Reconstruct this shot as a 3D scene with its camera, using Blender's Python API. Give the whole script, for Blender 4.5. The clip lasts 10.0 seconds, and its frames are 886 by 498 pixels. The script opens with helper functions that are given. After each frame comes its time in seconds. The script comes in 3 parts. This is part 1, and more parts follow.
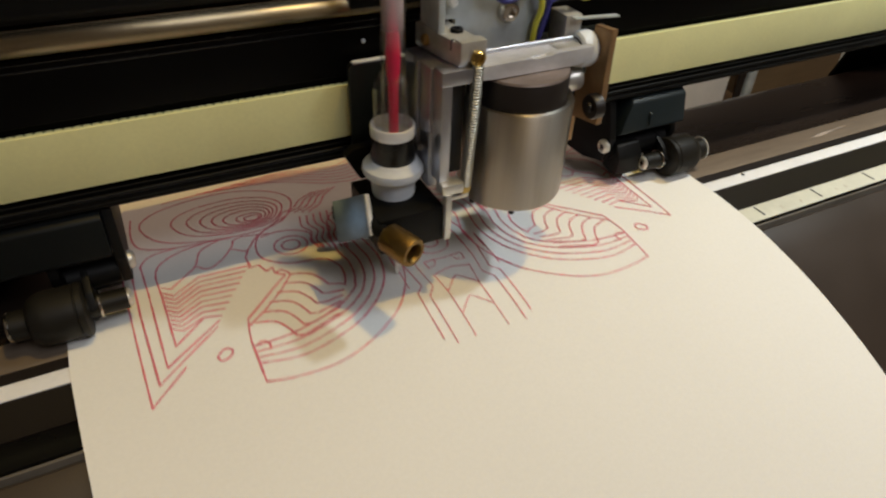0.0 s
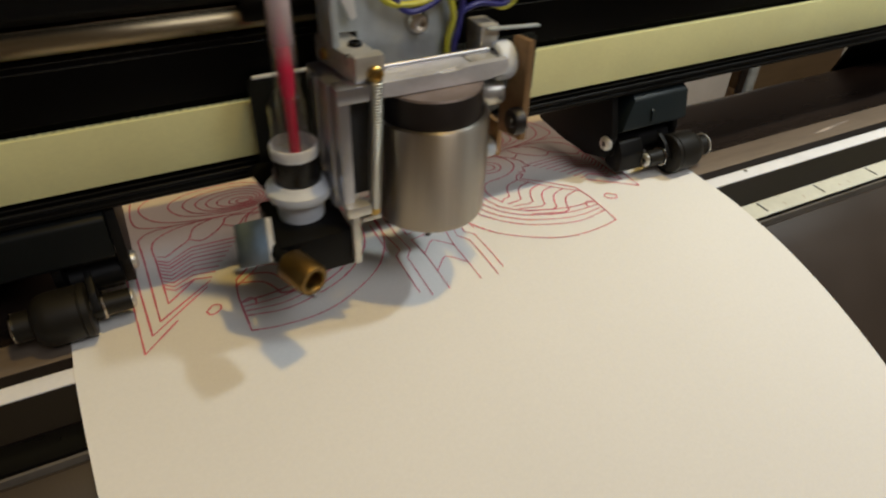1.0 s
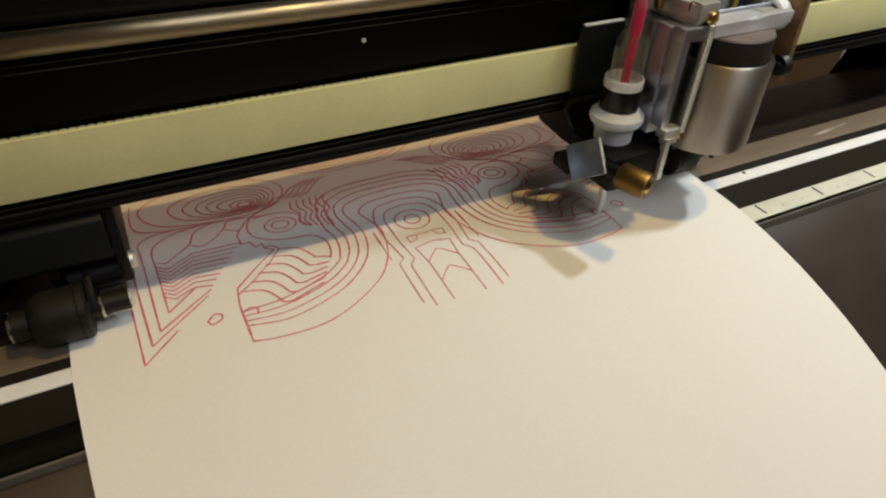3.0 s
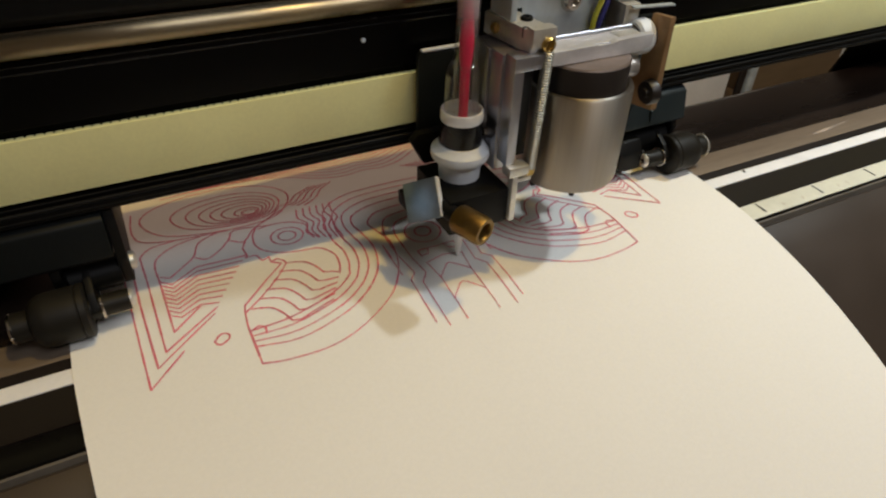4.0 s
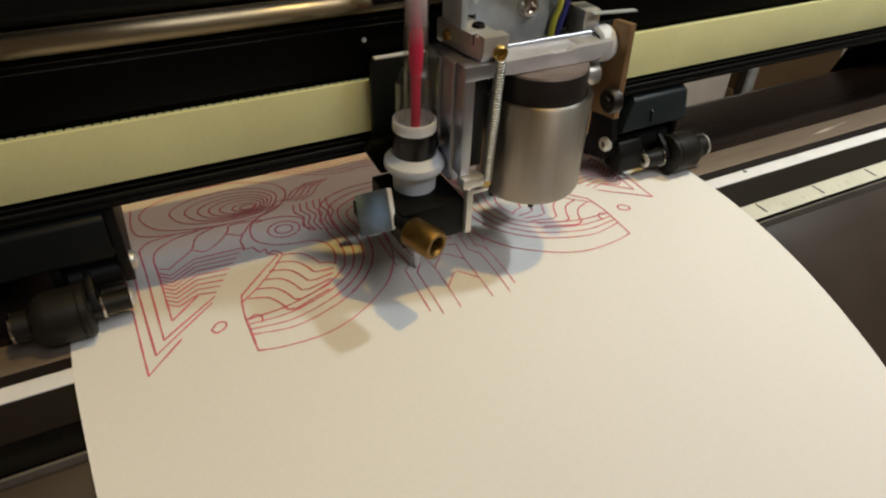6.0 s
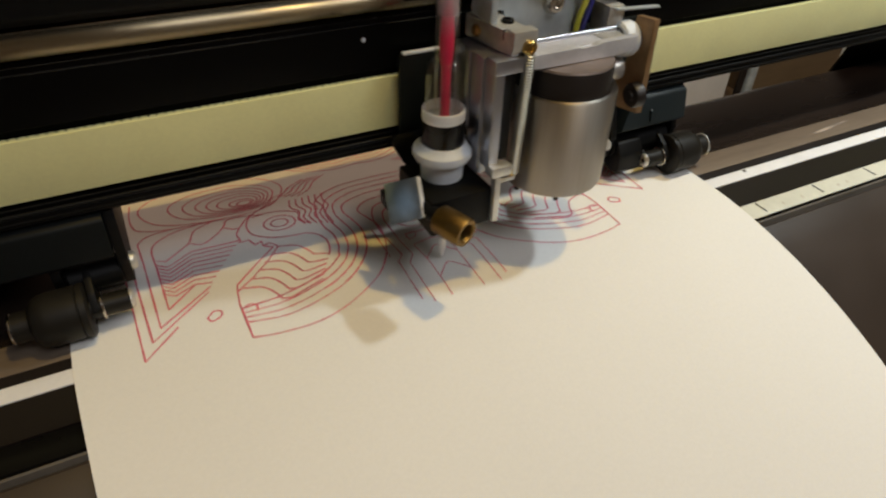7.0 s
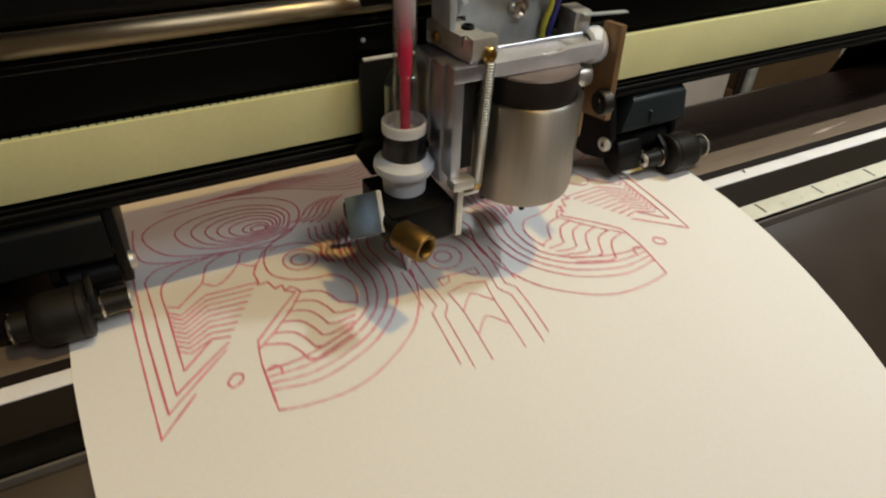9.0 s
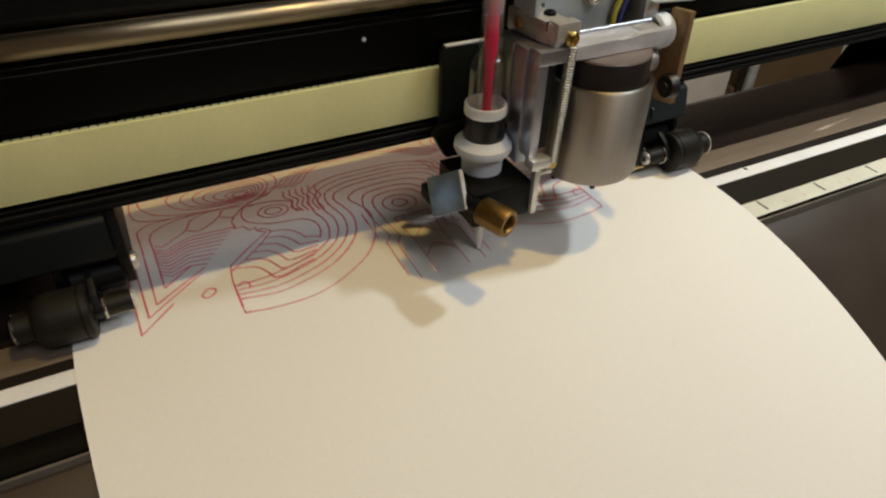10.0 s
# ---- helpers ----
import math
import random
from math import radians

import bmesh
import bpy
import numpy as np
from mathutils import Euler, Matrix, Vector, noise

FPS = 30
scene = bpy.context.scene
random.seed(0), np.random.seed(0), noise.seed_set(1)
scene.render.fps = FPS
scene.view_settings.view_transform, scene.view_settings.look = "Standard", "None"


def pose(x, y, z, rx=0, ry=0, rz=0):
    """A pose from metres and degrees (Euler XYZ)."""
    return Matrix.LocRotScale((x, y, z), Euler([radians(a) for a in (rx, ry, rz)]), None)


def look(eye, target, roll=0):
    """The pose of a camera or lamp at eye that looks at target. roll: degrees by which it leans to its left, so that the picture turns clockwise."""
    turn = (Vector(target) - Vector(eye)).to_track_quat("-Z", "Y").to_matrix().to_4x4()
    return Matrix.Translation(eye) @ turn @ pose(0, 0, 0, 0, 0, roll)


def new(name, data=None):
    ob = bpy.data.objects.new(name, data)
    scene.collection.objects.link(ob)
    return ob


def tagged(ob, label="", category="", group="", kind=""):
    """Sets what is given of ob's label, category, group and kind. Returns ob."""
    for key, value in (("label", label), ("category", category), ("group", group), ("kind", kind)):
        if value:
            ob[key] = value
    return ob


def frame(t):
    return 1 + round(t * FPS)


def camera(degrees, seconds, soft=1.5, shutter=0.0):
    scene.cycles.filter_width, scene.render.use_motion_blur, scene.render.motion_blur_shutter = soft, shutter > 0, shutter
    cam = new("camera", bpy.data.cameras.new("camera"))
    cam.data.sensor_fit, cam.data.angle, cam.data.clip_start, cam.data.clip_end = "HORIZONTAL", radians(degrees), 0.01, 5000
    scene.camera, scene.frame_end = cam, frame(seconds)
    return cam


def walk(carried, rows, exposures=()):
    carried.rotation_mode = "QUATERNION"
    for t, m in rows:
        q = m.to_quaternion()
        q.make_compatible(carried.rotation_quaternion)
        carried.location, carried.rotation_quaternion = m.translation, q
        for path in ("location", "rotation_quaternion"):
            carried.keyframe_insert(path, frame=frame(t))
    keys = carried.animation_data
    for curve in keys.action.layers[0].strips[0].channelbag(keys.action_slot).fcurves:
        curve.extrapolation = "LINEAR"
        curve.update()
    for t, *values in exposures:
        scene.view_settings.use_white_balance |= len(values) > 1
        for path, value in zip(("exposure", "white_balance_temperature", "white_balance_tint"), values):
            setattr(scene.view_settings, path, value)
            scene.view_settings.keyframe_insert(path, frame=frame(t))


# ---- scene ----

MM = 0.001
EYE = Vector((-0.12895, -0.09339, 0.08682))

# seconds, yaw, pitch, roll of the hand-held camera, which stays in one place
SWAY = [
    (0.0, -28.43, -37.94, 2.63), (0.5, -28.38, -37.94, 2.46), (1.0, -28.16, -38.09, 2.09), (1.5, -28.07, -38.21, 2.02),
    (2.0, -28.28, -38.12, 2.32), (2.5, -28.32, -38.03, 2.41), (4.0, -28.29, -38.04, 2.18), (4.5, -28.29, -38.16, 2.06),
    (5.0, -28.23, -38.17, 2.17), (5.5, -28.23, -38.09, 2.24), (7.0, -28.26, -38.06, 2.11), (7.5, -28.25, -38.11, 2.06),
    (8.0, -28.21, -38.14, 2.04), (8.5, -28.33, -38.11, 2.21), (9.0, -28.33, -38.05, 2.25), (9.5, -28.23, -38.11, 1.99),
    (10.0, -28.13, -38.14, 1.84),
]


def sway_pose(yaw, pitch, roll):
    y, p = radians(yaw), radians(pitch)
    ahead = Vector((-math.sin(y) * math.cos(p), math.cos(y) * math.cos(p), math.sin(p)))
    return look(EYE, EYE + ahead, roll)


cam = camera(67.92, 10.0, soft=2.2, shutter=0.4)
walk(cam, [(t, sway_pose(a, b, c)) for t, a, b, c in SWAY], exposures=[(0.0, 0.02), (0.5, -0.06), (1.5, -0.07), (2.0, -0.03), (2.5, 0.0), (10.0, 0.0)])


# ---------------------------------------------------------------- light
world = bpy.data.worlds.new("room_air")
scene.world = world
world.use_nodes = True
world.node_tree.nodes["Background"].inputs[0].default_value = (0.55, 0.6, 0.7, 1)
world.node_tree.nodes["Background"].inputs[1].default_value = 0.02


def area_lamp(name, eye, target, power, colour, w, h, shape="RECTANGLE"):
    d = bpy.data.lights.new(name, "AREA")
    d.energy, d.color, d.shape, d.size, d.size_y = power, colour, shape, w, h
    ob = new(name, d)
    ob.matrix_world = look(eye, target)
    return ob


BED = (-0.08, -0.01, 0.0)
area_lamp("ceiling_spot", (0.088, -0.125, 0.80), BED, 2.2, (1.0, 0.685, 0.20), 0.03, 0.03, "DISK")
area_lamp("desk_lamp", (0.115, -0.038, 0.270), (0.22, -0.10, 0.0), 0.68, (0.84, 0.95, 1.0), 0.024, 0.024, "DISK")
# Unseen soft lamp added as the room's general fill from the front.
area_lamp("ceiling_panel", (0.22, -0.92, 1.16), (-0.05, 0.0, 0.0), 6.5, (0.88, 0.89, 0.92), 0.55, 0.45)
# Unseen cool lamp added to brighten the tilted plate; no window stands there.
area_lamp("side_fill", (-1.85, 0.0, 0.62), (-0.08, 0.0, 0.02), 0.75, (0.56, 0.80, 1.0), 0.8, 0.8)
# Unseen soft lamp added to light the rear strip of the sheet.
area_lamp("rear_fill", (0.10, 0.90, 1.24), (0.0, 0.06, 0.0), 4.4, (1.0, 0.72, 0.56), 0.6, 0.6)


# ---------------------------------------------------------------- materials
def mat(name, colour, rough=0.5, metal=0.0, grain=0.06, scale=900.0, bump=0.0, stain=0.0, stain_scale=60.0, stretch=(1, 1, 1), coat=0.0, coat_rough=0.1, alpha=1.0, spec=0.5, turned=0.0, film=None, coat_ior=1.5, drawn=0.0):
    m = bpy.data.materials.new(name)
    m.use_nodes = True
    nt = m.node_tree
    b = nt.nodes["Principled BSDF"]
    b.inputs["Roughness"].default_value = rough
    b.inputs["Metallic"].default_value = metal
    b.inputs["Coat Weight"].default_value = coat
    b.inputs["Coat Roughness"].default_value = coat_rough
    b.inputs["Coat IOR"].default_value = coat_ior
    if turned:
        # lathe marks that run round the part
        b.inputs["Anisotropic"].default_value, b.inputs["Anisotropic Rotation"].default_value = turned, 0.25
        tang = nt.nodes.new("ShaderNodeTangent")
        tang.direction_type, tang.axis = "RADIAL", "Z"
        nt.links.new(tang.outputs[0], b.inputs["Tangent"])
    if drawn:
        # drawing marks that run along the bar
        b.inputs["Anisotropic"].default_value = drawn
        tang = nt.nodes.new("ShaderNodeTangent")
        tang.direction_type, tang.axis = "RADIAL", "X"
        nt.links.new(tang.outputs[0], b.inputs["Tangent"])
    b.inputs["Specular IOR Level"].default_value = spec
    b.inputs["Alpha"].default_value = alpha
    co = nt.nodes.new("ShaderNodeTexCoord")
    mp = nt.nodes.new("ShaderNodeMapping")
    mp.inputs["Scale"].default_value = stretch
    nt.links.new(co.outputs["Object"], mp.inputs["Vector"])
    if film:
        # a residue that thins out downwards
        axes, fade = nt.nodes.new("ShaderNodeSeparateXYZ"), nt.nodes.new("ShaderNodeMapRange")
        nt.links.new(co.outputs["Object"], axes.inputs[0])
        nt.links.new(axes.outputs["Z"], fade.inputs[0])
        fade.inputs["From Min"].default_value, fade.inputs["From Max"].default_value = film[:2]
        fade.inputs["To Min"].default_value, fade.inputs["To Max"].default_value = 0.0, film[2]
        nt.links.new(fade.outputs[0], b.inputs["Alpha"])
    fine = nt.nodes.new("ShaderNodeTexNoise")
    fine.inputs["Scale"].default_value, fine.inputs["Detail"].default_value = scale, 4
    big = nt.nodes.new("ShaderNodeTexNoise")
    big.inputs["Scale"].default_value, big.inputs["Detail"].default_value = stain_scale, 5
    for n in (fine, big):
        nt.links.new(mp.outputs[0], n.inputs["Vector"])
    r1 = nt.nodes.new("ShaderNodeMapRange")
    r1.inputs["To Min"].default_value, r1.inputs["To Max"].default_value = 1 - grain * 2, 1 + grain * 2
    r2 = nt.nodes.new("ShaderNodeMapRange")
    r2.inputs["From Min"].default_value, r2.inputs["From Max"].default_value = 0.3, 0.7
    r2.inputs["To Min"].default_value, r2.inputs["To Max"].default_value = 1 - stain, 1 + stain * 0.6
    nt.links.new(fine.outputs[0], r1.inputs[0])
    nt.links.new(big.outputs[0], r2.inputs[0])
    mul = nt.nodes.new("ShaderNodeMath")
    mul.operation = "MULTIPLY"
    nt.links.new(r1.outputs[0], mul.inputs[0])
    nt.links.new(r2.outputs[0], mul.inputs[1])
    mix = nt.nodes.new("ShaderNodeVectorMath")
    mix.operation = "SCALE"
    mix.inputs[0].default_value = colour
    nt.links.new(mul.outputs[0], mix.inputs["Scale"])
    nt.links.new(mix.outputs[0], b.inputs["Base Color"])
    rr = nt.nodes.new("ShaderNodeMath")
    rr.operation = "MULTIPLY_ADD"
    rr.inputs[1].default_value, rr.inputs[2].default_value = 0.25 * rough, rough * 0.875
    nt.links.new(big.outputs[0], rr.inputs[0])
    nt.links.new(rr.outputs[0], b.inputs["Roughness"])
    if bump:
        bp = nt.nodes.new("ShaderNodeBump")
        bp.inputs["Strength"].default_value, bp.inputs["Distance"].default_value = bump, 0.0002
        nt.links.new(fine.outputs[0], bp.inputs["Height"])
        nt.links.new(bp.outputs[0], b.inputs["Normal"])
    return m


def clear(name, tint, rough):
    """Thin clear plastic: see-through, glossy towards its edges."""
    m = bpy.data.materials.new(name)
    m.use_nodes = True
    nt = m.node_tree
    nt.nodes.remove(nt.nodes["Principled BSDF"])
    see, shine, mix, rim, less = (nt.nodes.new("ShaderNode" + k) for k in ("BsdfTransparent", "BsdfGlossy", "MixShader", "LayerWeight", "Math"))
    see.inputs[0].default_value = (*tint, 1)
    shine.inputs["Roughness"].default_value = rough
    rim.inputs["Blend"].default_value = 0.25
    less.operation = "MULTIPLY_ADD"
    less.inputs[1].default_value, less.inputs[2].default_value = 0.6, 0.04
    nt.links.new(rim.outputs["Facing"], less.inputs[0])
    nt.links.new(less.outputs[0], mix.inputs[0])
    nt.links.new(see.outputs[0], mix.inputs[1])
    nt.links.new(shine.outputs[0], mix.inputs[2])
    nt.links.new(mix.outputs[0], nt.nodes["Material Output"].inputs["Surface"])
    return m


M = dict(
    paper=mat("paper", (0.84, 0.82, 0.78), 0.85, grain=0.02, scale=1500, bump=0.04, stain=0.02, stain_scale=25),
    ink=mat("red_ink", (0.74, 0.195, 0.255), 0.6, grain=0.15, scale=700, stain=0.25, stain_scale=180),
    black=mat("black_anodised", (0.003, 0.0027, 0.0024), 0.42, grain=0.1, stain=0.3, bump=0.03, spec=0.10),
    gloss=mat("black_gloss", (0.005, 0.0045, 0.004), 0.27, grain=0.1, stain=0.3, spec=0.3),
    satin=mat("satin_black_plastic", (0.005, 0.005, 0.005), 0.5, grain=0.1, stain=0.3, bump=0.05, spec=0.16),
    slate=mat("slate_plastic", (0.010, 0.016, 0.019), 0.5, grain=0.08, stain=0.2, bump=0.06, spec=0.3),
    apron=mat("brown_grey_paint", (0.038, 0.026, 0.0185), 0.40, spec=0.7, grain=0.08, scale=2500, bump=0.08, stain=0.12),
    lip=mat("grey_lip_edge", (0.12, 0.105, 0.09), 0.4, grain=0.1, stain=0.3),
    strip=mat("white_cutting_strip", (0.83, 0.82, 0.83), 0.6, grain=0.03, stain=0.06, stain_scale=120),
    ruler=mat("cream_ruler_tape", (0.68, 0.67, 0.57), 0.55, grain=0.03, stain=0.08, stain_scale=150),
    tick=mat("black_print", (0.03, 0.03, 0.03), 0.7),
    bed=mat("brushed_bed_metal", (0.46, 0.36, 0.275), 0.36, metal=0.7, grain=0.08, stain=0.2, stain_scale=90, stretch=(0.15, 1, 1)),
    belt=mat("cream_belt_rubber", (0.775, 0.745, 0.375), 0.55, grain=0.03, scale=1500, stain=0.07, stain_scale=45, bump=0.05),
    chrome=mat("polished_steel", (0.62, 0.58, 0.52), 0.18, metal=1.0, grain=0.04, stain=0.12),
    old_steel=mat("worn_brown_steel", (0.29, 0.235, 0.15), 0.25, metal=0.9, drawn=1.0, spec=0.5, grain=0.1, stain=0.4, stain_scale=90, stretch=(0.2, 1, 1)),
    alu=mat("machined_aluminium", (0.48, 0.49, 0.54), 0.40, metal=1.0, grain=0.05, stain=0.15, stain_scale=150, stretch=(1, 1, 0.2)),
    link_alu=mat("bright_cast_aluminium", (0.74, 0.74, 0.78), 0.36, metal=0.45, grain=0.05, stain=0.15, stain_scale=150, bump=0.03),
    alu_soft=mat("dull_aluminium", (0.72, 0.70, 0.65), 0.36, metal=0.65, grain=0.06, stain=0.3, stain_scale=200, bump=0.05),
    mirror=mat("bright_steel_plate", (0.40, 0.48, 0.55), 0.3, metal=0.95, grain=0.04, stain=0.2, stain_scale=300),
    zinc=mat("zinc_plate", (0.55, 0.60, 0.62), 0.42, metal=0.3, grain=0.05, stain=0.25, stain_scale=110),
    cup=mat("brushed_steel_cup", (0.435, 0.392, 0.338), 0.42, turned=0.85, metal=1.0, grain=0.06, scale=1200, stain=0.12, stain_scale=120, stretch=(1, 1, 0.04)),
    core=mat("dark_brown_core", (0.013, 0.009, 0.0078), 0.45, grain=0.1, stain=0.2),
    core_top=mat("grey_brown_pole_face", (0.25, 0.20, 0.18), 0.45, metal=0.5, grain=0.06, stain=0.2, stain_scale=150),
    screw=mat("zinc_plated_screw", (0.80, 0.79, 0.74), 0.35, metal=0.7, grain=0.04, stain=0.2, stain_scale=300),
    bright_brass=mat("bright_brass", (0.62, 0.43, 0.14), 0.28, metal=1.0, grain=0.08, stain=0.25, stain_scale=300),
    brass=mat("brass", (0.215, 0.13, 0.04), 0.45, metal=1.0, grain=0.08, stain=0.25, stain_scale=200),
    bronze=mat("bronze_bracket", (0.36, 0.22, 0.11), 0.5, metal=0.6, grain=0.08, stain=0.2, stain_scale=160),
    white=mat("white_nylon", (0.76, 0.80, 0.85), 0.5, grain=0.03, stain=0.05),
    collar=mat("ring_aluminium", (0.88, 0.88, 0.88), 0.3, metal=0.3, grain=0.04),
    tubing=clear("clear_tube", (0.985, 0.965, 0.965), 0.2),
    sleeve=clear("clear_sleeve", (0.985, 0.985, 0.98), 0.15),
    pen_ink=mat("crimson_ink", (0.80, 0.02, 0.09), 0.35, grain=0.03, stain=0.1),
    pen_haze=mat("milky_refill", (0.92, 0.80, 0.82), 0.3, grain=0.03, film=(0.034, 0.045, 0.9)),
    rubber=mat("roller_rubber", (0.012, 0.0105, 0.008), 0.46, grain=0.1, stain=0.3, bump=0.1, spec=0.28),
    worn=mat("pale_highlight_metal", (0.55, 0.45, 0.38), 0.42, metal=0.4, grain=0.2, scale=500, stain=0.3, stain_scale=300, stretch=(0.3, 1, 1)),
    rear=mat("glossy_black_bed", (0.021, 0.0145, 0.0115), 0.28, grain=0.1, stain=0.35, stain_scale=70, stretch=(0.25, 1, 1), spec=0.5),
    sheet_black=mat("black_sheet_metal", (0.008, 0.010, 0.0085), 0.4, grain=0.08, stain=0.25, bump=0.04, spec=0.4),
    slot=mat("dark_brown_strip", (0.0125, 0.0088, 0.0078), 0.30, grain=0.08, stain=0.2, stain_scale=80, stretch=(0.2, 1, 1)),
    grey_plastic=mat("shaded_slate_plastic", (0.005, 0.0065, 0.007), 0.5, grain=0.08, stain=0.3, bump=0.06, spec=0.16),
    spring=mat("dull_spring_steel", (0.40, 0.39, 0.34), 0.42, metal=0.8, grain=0.05, stain=0.15, stain_scale=150),
    wire_b=mat("blue_wire", (0.03, 0.03, 0.22), 0.4),
    wire_y=mat("yellow_wire", (0.60, 0.58, 0.06), 0.4),
    wood=mat("brown_wood", (0.18, 0.12, 0.065), 0.6, grain=0.12, scale=200, stain=0.2, stain_scale=20, stretch=(0.2, 1, 1)),
    pale=mat("pale_board", (0.84, 0.80, 0.75), 0.7, grain=0.03, stain=0.06),
    wall=mat("wall_paint", (0.62, 0.57, 0.50), 0.9, grain=0.03, scale=60, stain=0.05, stain_scale=2),
    floor=mat("floor_boards", (0.24, 0.15, 0.09), 0.5, grain=0.08, scale=40, stain=0.15, stain_scale=3),
)


# ---------------------------------------------------------------- mesh tools (millimetres)
def box(bm, x0, x1, y0, y1, z0, z1, bevel=0.0, seg=2):
    got = bmesh.ops.create_cube(bm, size=1.0)
    for v in got["verts"]:
        v.co = Vector(((x0 + x1) / 2 + v.co.x * (x1 - x0), (y0 + y1) / 2 + v.co.y * (y1 - y0), (z0 + z1) / 2 + v.co.z * (z1 - z0)))
    if bevel:
        edges = list({e for v in got["verts"] for e in v.link_edges})
        bmesh.ops.bevel(bm, geom=edges, offset=bevel, segments=seg, affect="EDGES", profile=0.6)
    return bm


AXES = {"z": Matrix.Identity(3), "x": Matrix(((0, 0, 1), (1, 0, 0), (0, 1, 0))), "y": Matrix(((0, 1, 0), (0, 0, 1), (1, 0, 0)))}


def lathe(bm, profile, centre, axis="z", seg=40, turn=None):
    """Turns a closed or open profile of (radius, height) round an axis; ends on radius 0 are closed."""
    a = turn or AXES[axis]
    c = Vector(centre)
    rings = []
    for r, h in profile:
        if r < 1e-6:
            rings.append([bm.verts.new(c + a @ Vector((0, 0, h)))])
        else:
            rings.append([bm.verts.new(c + a @ Vector((r * math.cos(2 * math.pi * k / seg), r * math.sin(2 * math.pi * k / seg), h))) for k in range(seg)])
    for p, q in zip(rings, rings[1:]):
        for k in range(seg):
            j = (k + 1) % seg
            if len(p) == 1 and len(q) > 1:
                bm.faces.new((p[0], q[k], q[j]))
            elif len(q) == 1 and len(p) > 1:
                bm.faces.new((p[k], p[j], q[0]))
            elif len(p) > 1:
                bm.faces.new((p[k], p[j], q[j], q[k]))
    return bm


def rod(bm, centre, r, h0, h1, axis="z", seg=32, edge=0.15, turn=None):
    e = min(edge, r * 0.4, (h1 - h0) * 0.3)
    return lathe(bm, [(0, h0), (r - e, h0), (r, h0 + e), (r, h1 - e), (r - e, h1), (0, h1)], centre, axis, seg, turn)


def sweep(bm, pts, r, seg=8):
    """A round tube along points."""
    pts = [Vector(p) for p in pts]
    rings = []
    for i, p in enumerate(pts):
        d = (pts[min(i + 1, len(pts) - 1)] - pts[max(i - 1, 0)]).normalized()
        s = d.cross(Vector((0.13, 0.21, 0.97))).normalized()
        u = s.cross(d)
        rings.append([bm.verts.new(p + r * (math.cos(2 * math.pi * k / seg) * s + math.sin(2 * math.pi * k / seg) * u)) for k in range(seg)])
    for p, q in zip(rings, rings[1:]):
        for k in range(seg):
            bm.faces.new((p[k], p[(k + 1) % seg], q[(k + 1) % seg], q[k]))
    for ring in (rings[0][::-1], rings[-1]):
        bm.faces.new(ring)
    return bm


def spline(ctrl, n=12):
    """Catmull-Rom through the points."""
    c = [Vector(p) for p in ctrl]
    c = [2 * c[0] - c[1], *c, 2 * c[-1] - c[-2]]
    out = []
    for i in range(1, len(c) - 2):
        for k in range(n):
            t = k / n
            out.append(0.5 * (2 * c[i] + (c[i + 1] - c[i - 1]) * t + (2 * c[i - 1] - 5 * c[i] + 4 * c[i + 1] - c[i + 2]) * t * t + (3 * c[i] - c[i - 1] - 3 * c[i + 1] + c[i + 2]) * t ** 3))
    out.append(c[-2])
    return out


def prism(bm, outline, axis, a0, a1, bevel=0.0):
    """A flat outline (in the two other axes, in order) made thick along an axis."""
    def put(p, h):
        return {"x": (h, p[0], p[1]), "y": (p[0], h, p[1]), "z": (p[0], p[1], h)}[axis]
    lo = [bm.verts.new(put(p, a0)) for p in outline]
    hi = [bm.verts.new(put(p, a1)) for p in outline]
    fs = [bm.faces.new(lo[::-1]), bm.faces.new(hi)]
    n = len(lo)
    for k in range(n):
        fs.append(bm.faces.new((lo[k], lo[(k + 1) % n], hi[(k + 1) % n], hi[k])))
    if bevel:
        bmesh.ops.bevel(bm, geom=list({e for f in fs for e in f.edges}), offset=bevel, segments=2, affect="EDGES", profile=0.6)
    return bm


def cross_head(bm, centre, r, sign=-1):
    """A domed screw head on the x axis, its face towards sign."""
    prof = [(0, 0.55), (r * 0.42, 0.55), (r * 0.5, 0.85), (r * 0.8, 0.75), (r, 0.35), (r, -0.6), (0, -0.6)]
    return lathe(bm, [(a, b * sign) for a, b in prof], centre, "x", 24)


def cross_shade(bm, centre, r, sign=-1, turn=0.5):
    """A flat dark cross that paints the shade of the recess in a screw head."""
    x, y, z = centre
    for k in (0, 1):
        a = turn + k * math.pi / 2
        u, v = Vector((0, math.cos(a), math.sin(a))), Vector((0, -math.sin(a), math.cos(a)))
        c = Vector((x + sign * 0.58, y, z))
        l, w = r * 0.55, r * 0.16
        bm.faces.new([bm.verts.new(c + u * i * l + v * j * w + Vector((sign * 0.02 * k, 0, 0))) for i, j in ((-1, -1), (1, -1), (1, 1), (-1, 1))])
    return bm


def part(name, bm, material, parent=None, label="", smooth=True, at=(0, 0, 0)):
    """Links a bmesh in millimetres as ONE mesh object; at: the parent's place in millimetres, from which its poses count."""
    bmesh.ops.recalc_face_normals(bm, faces=bm.faces)
    for v in bm.verts:
        v.co = (v.co - Vector(at)) * MM
    me = bpy.data.meshes.new(name)
    bm.to_mesh(me)
    bm.free()
    me.materials.append(M[material])
    if smooth:
        me.shade_smooth()
        me.set_sharp_from_angle(angle=radians(38))
    ob = new(name, me)
    if parent:
        ob.parent = parent
    if label:
        ob["label"] = label
    return ob


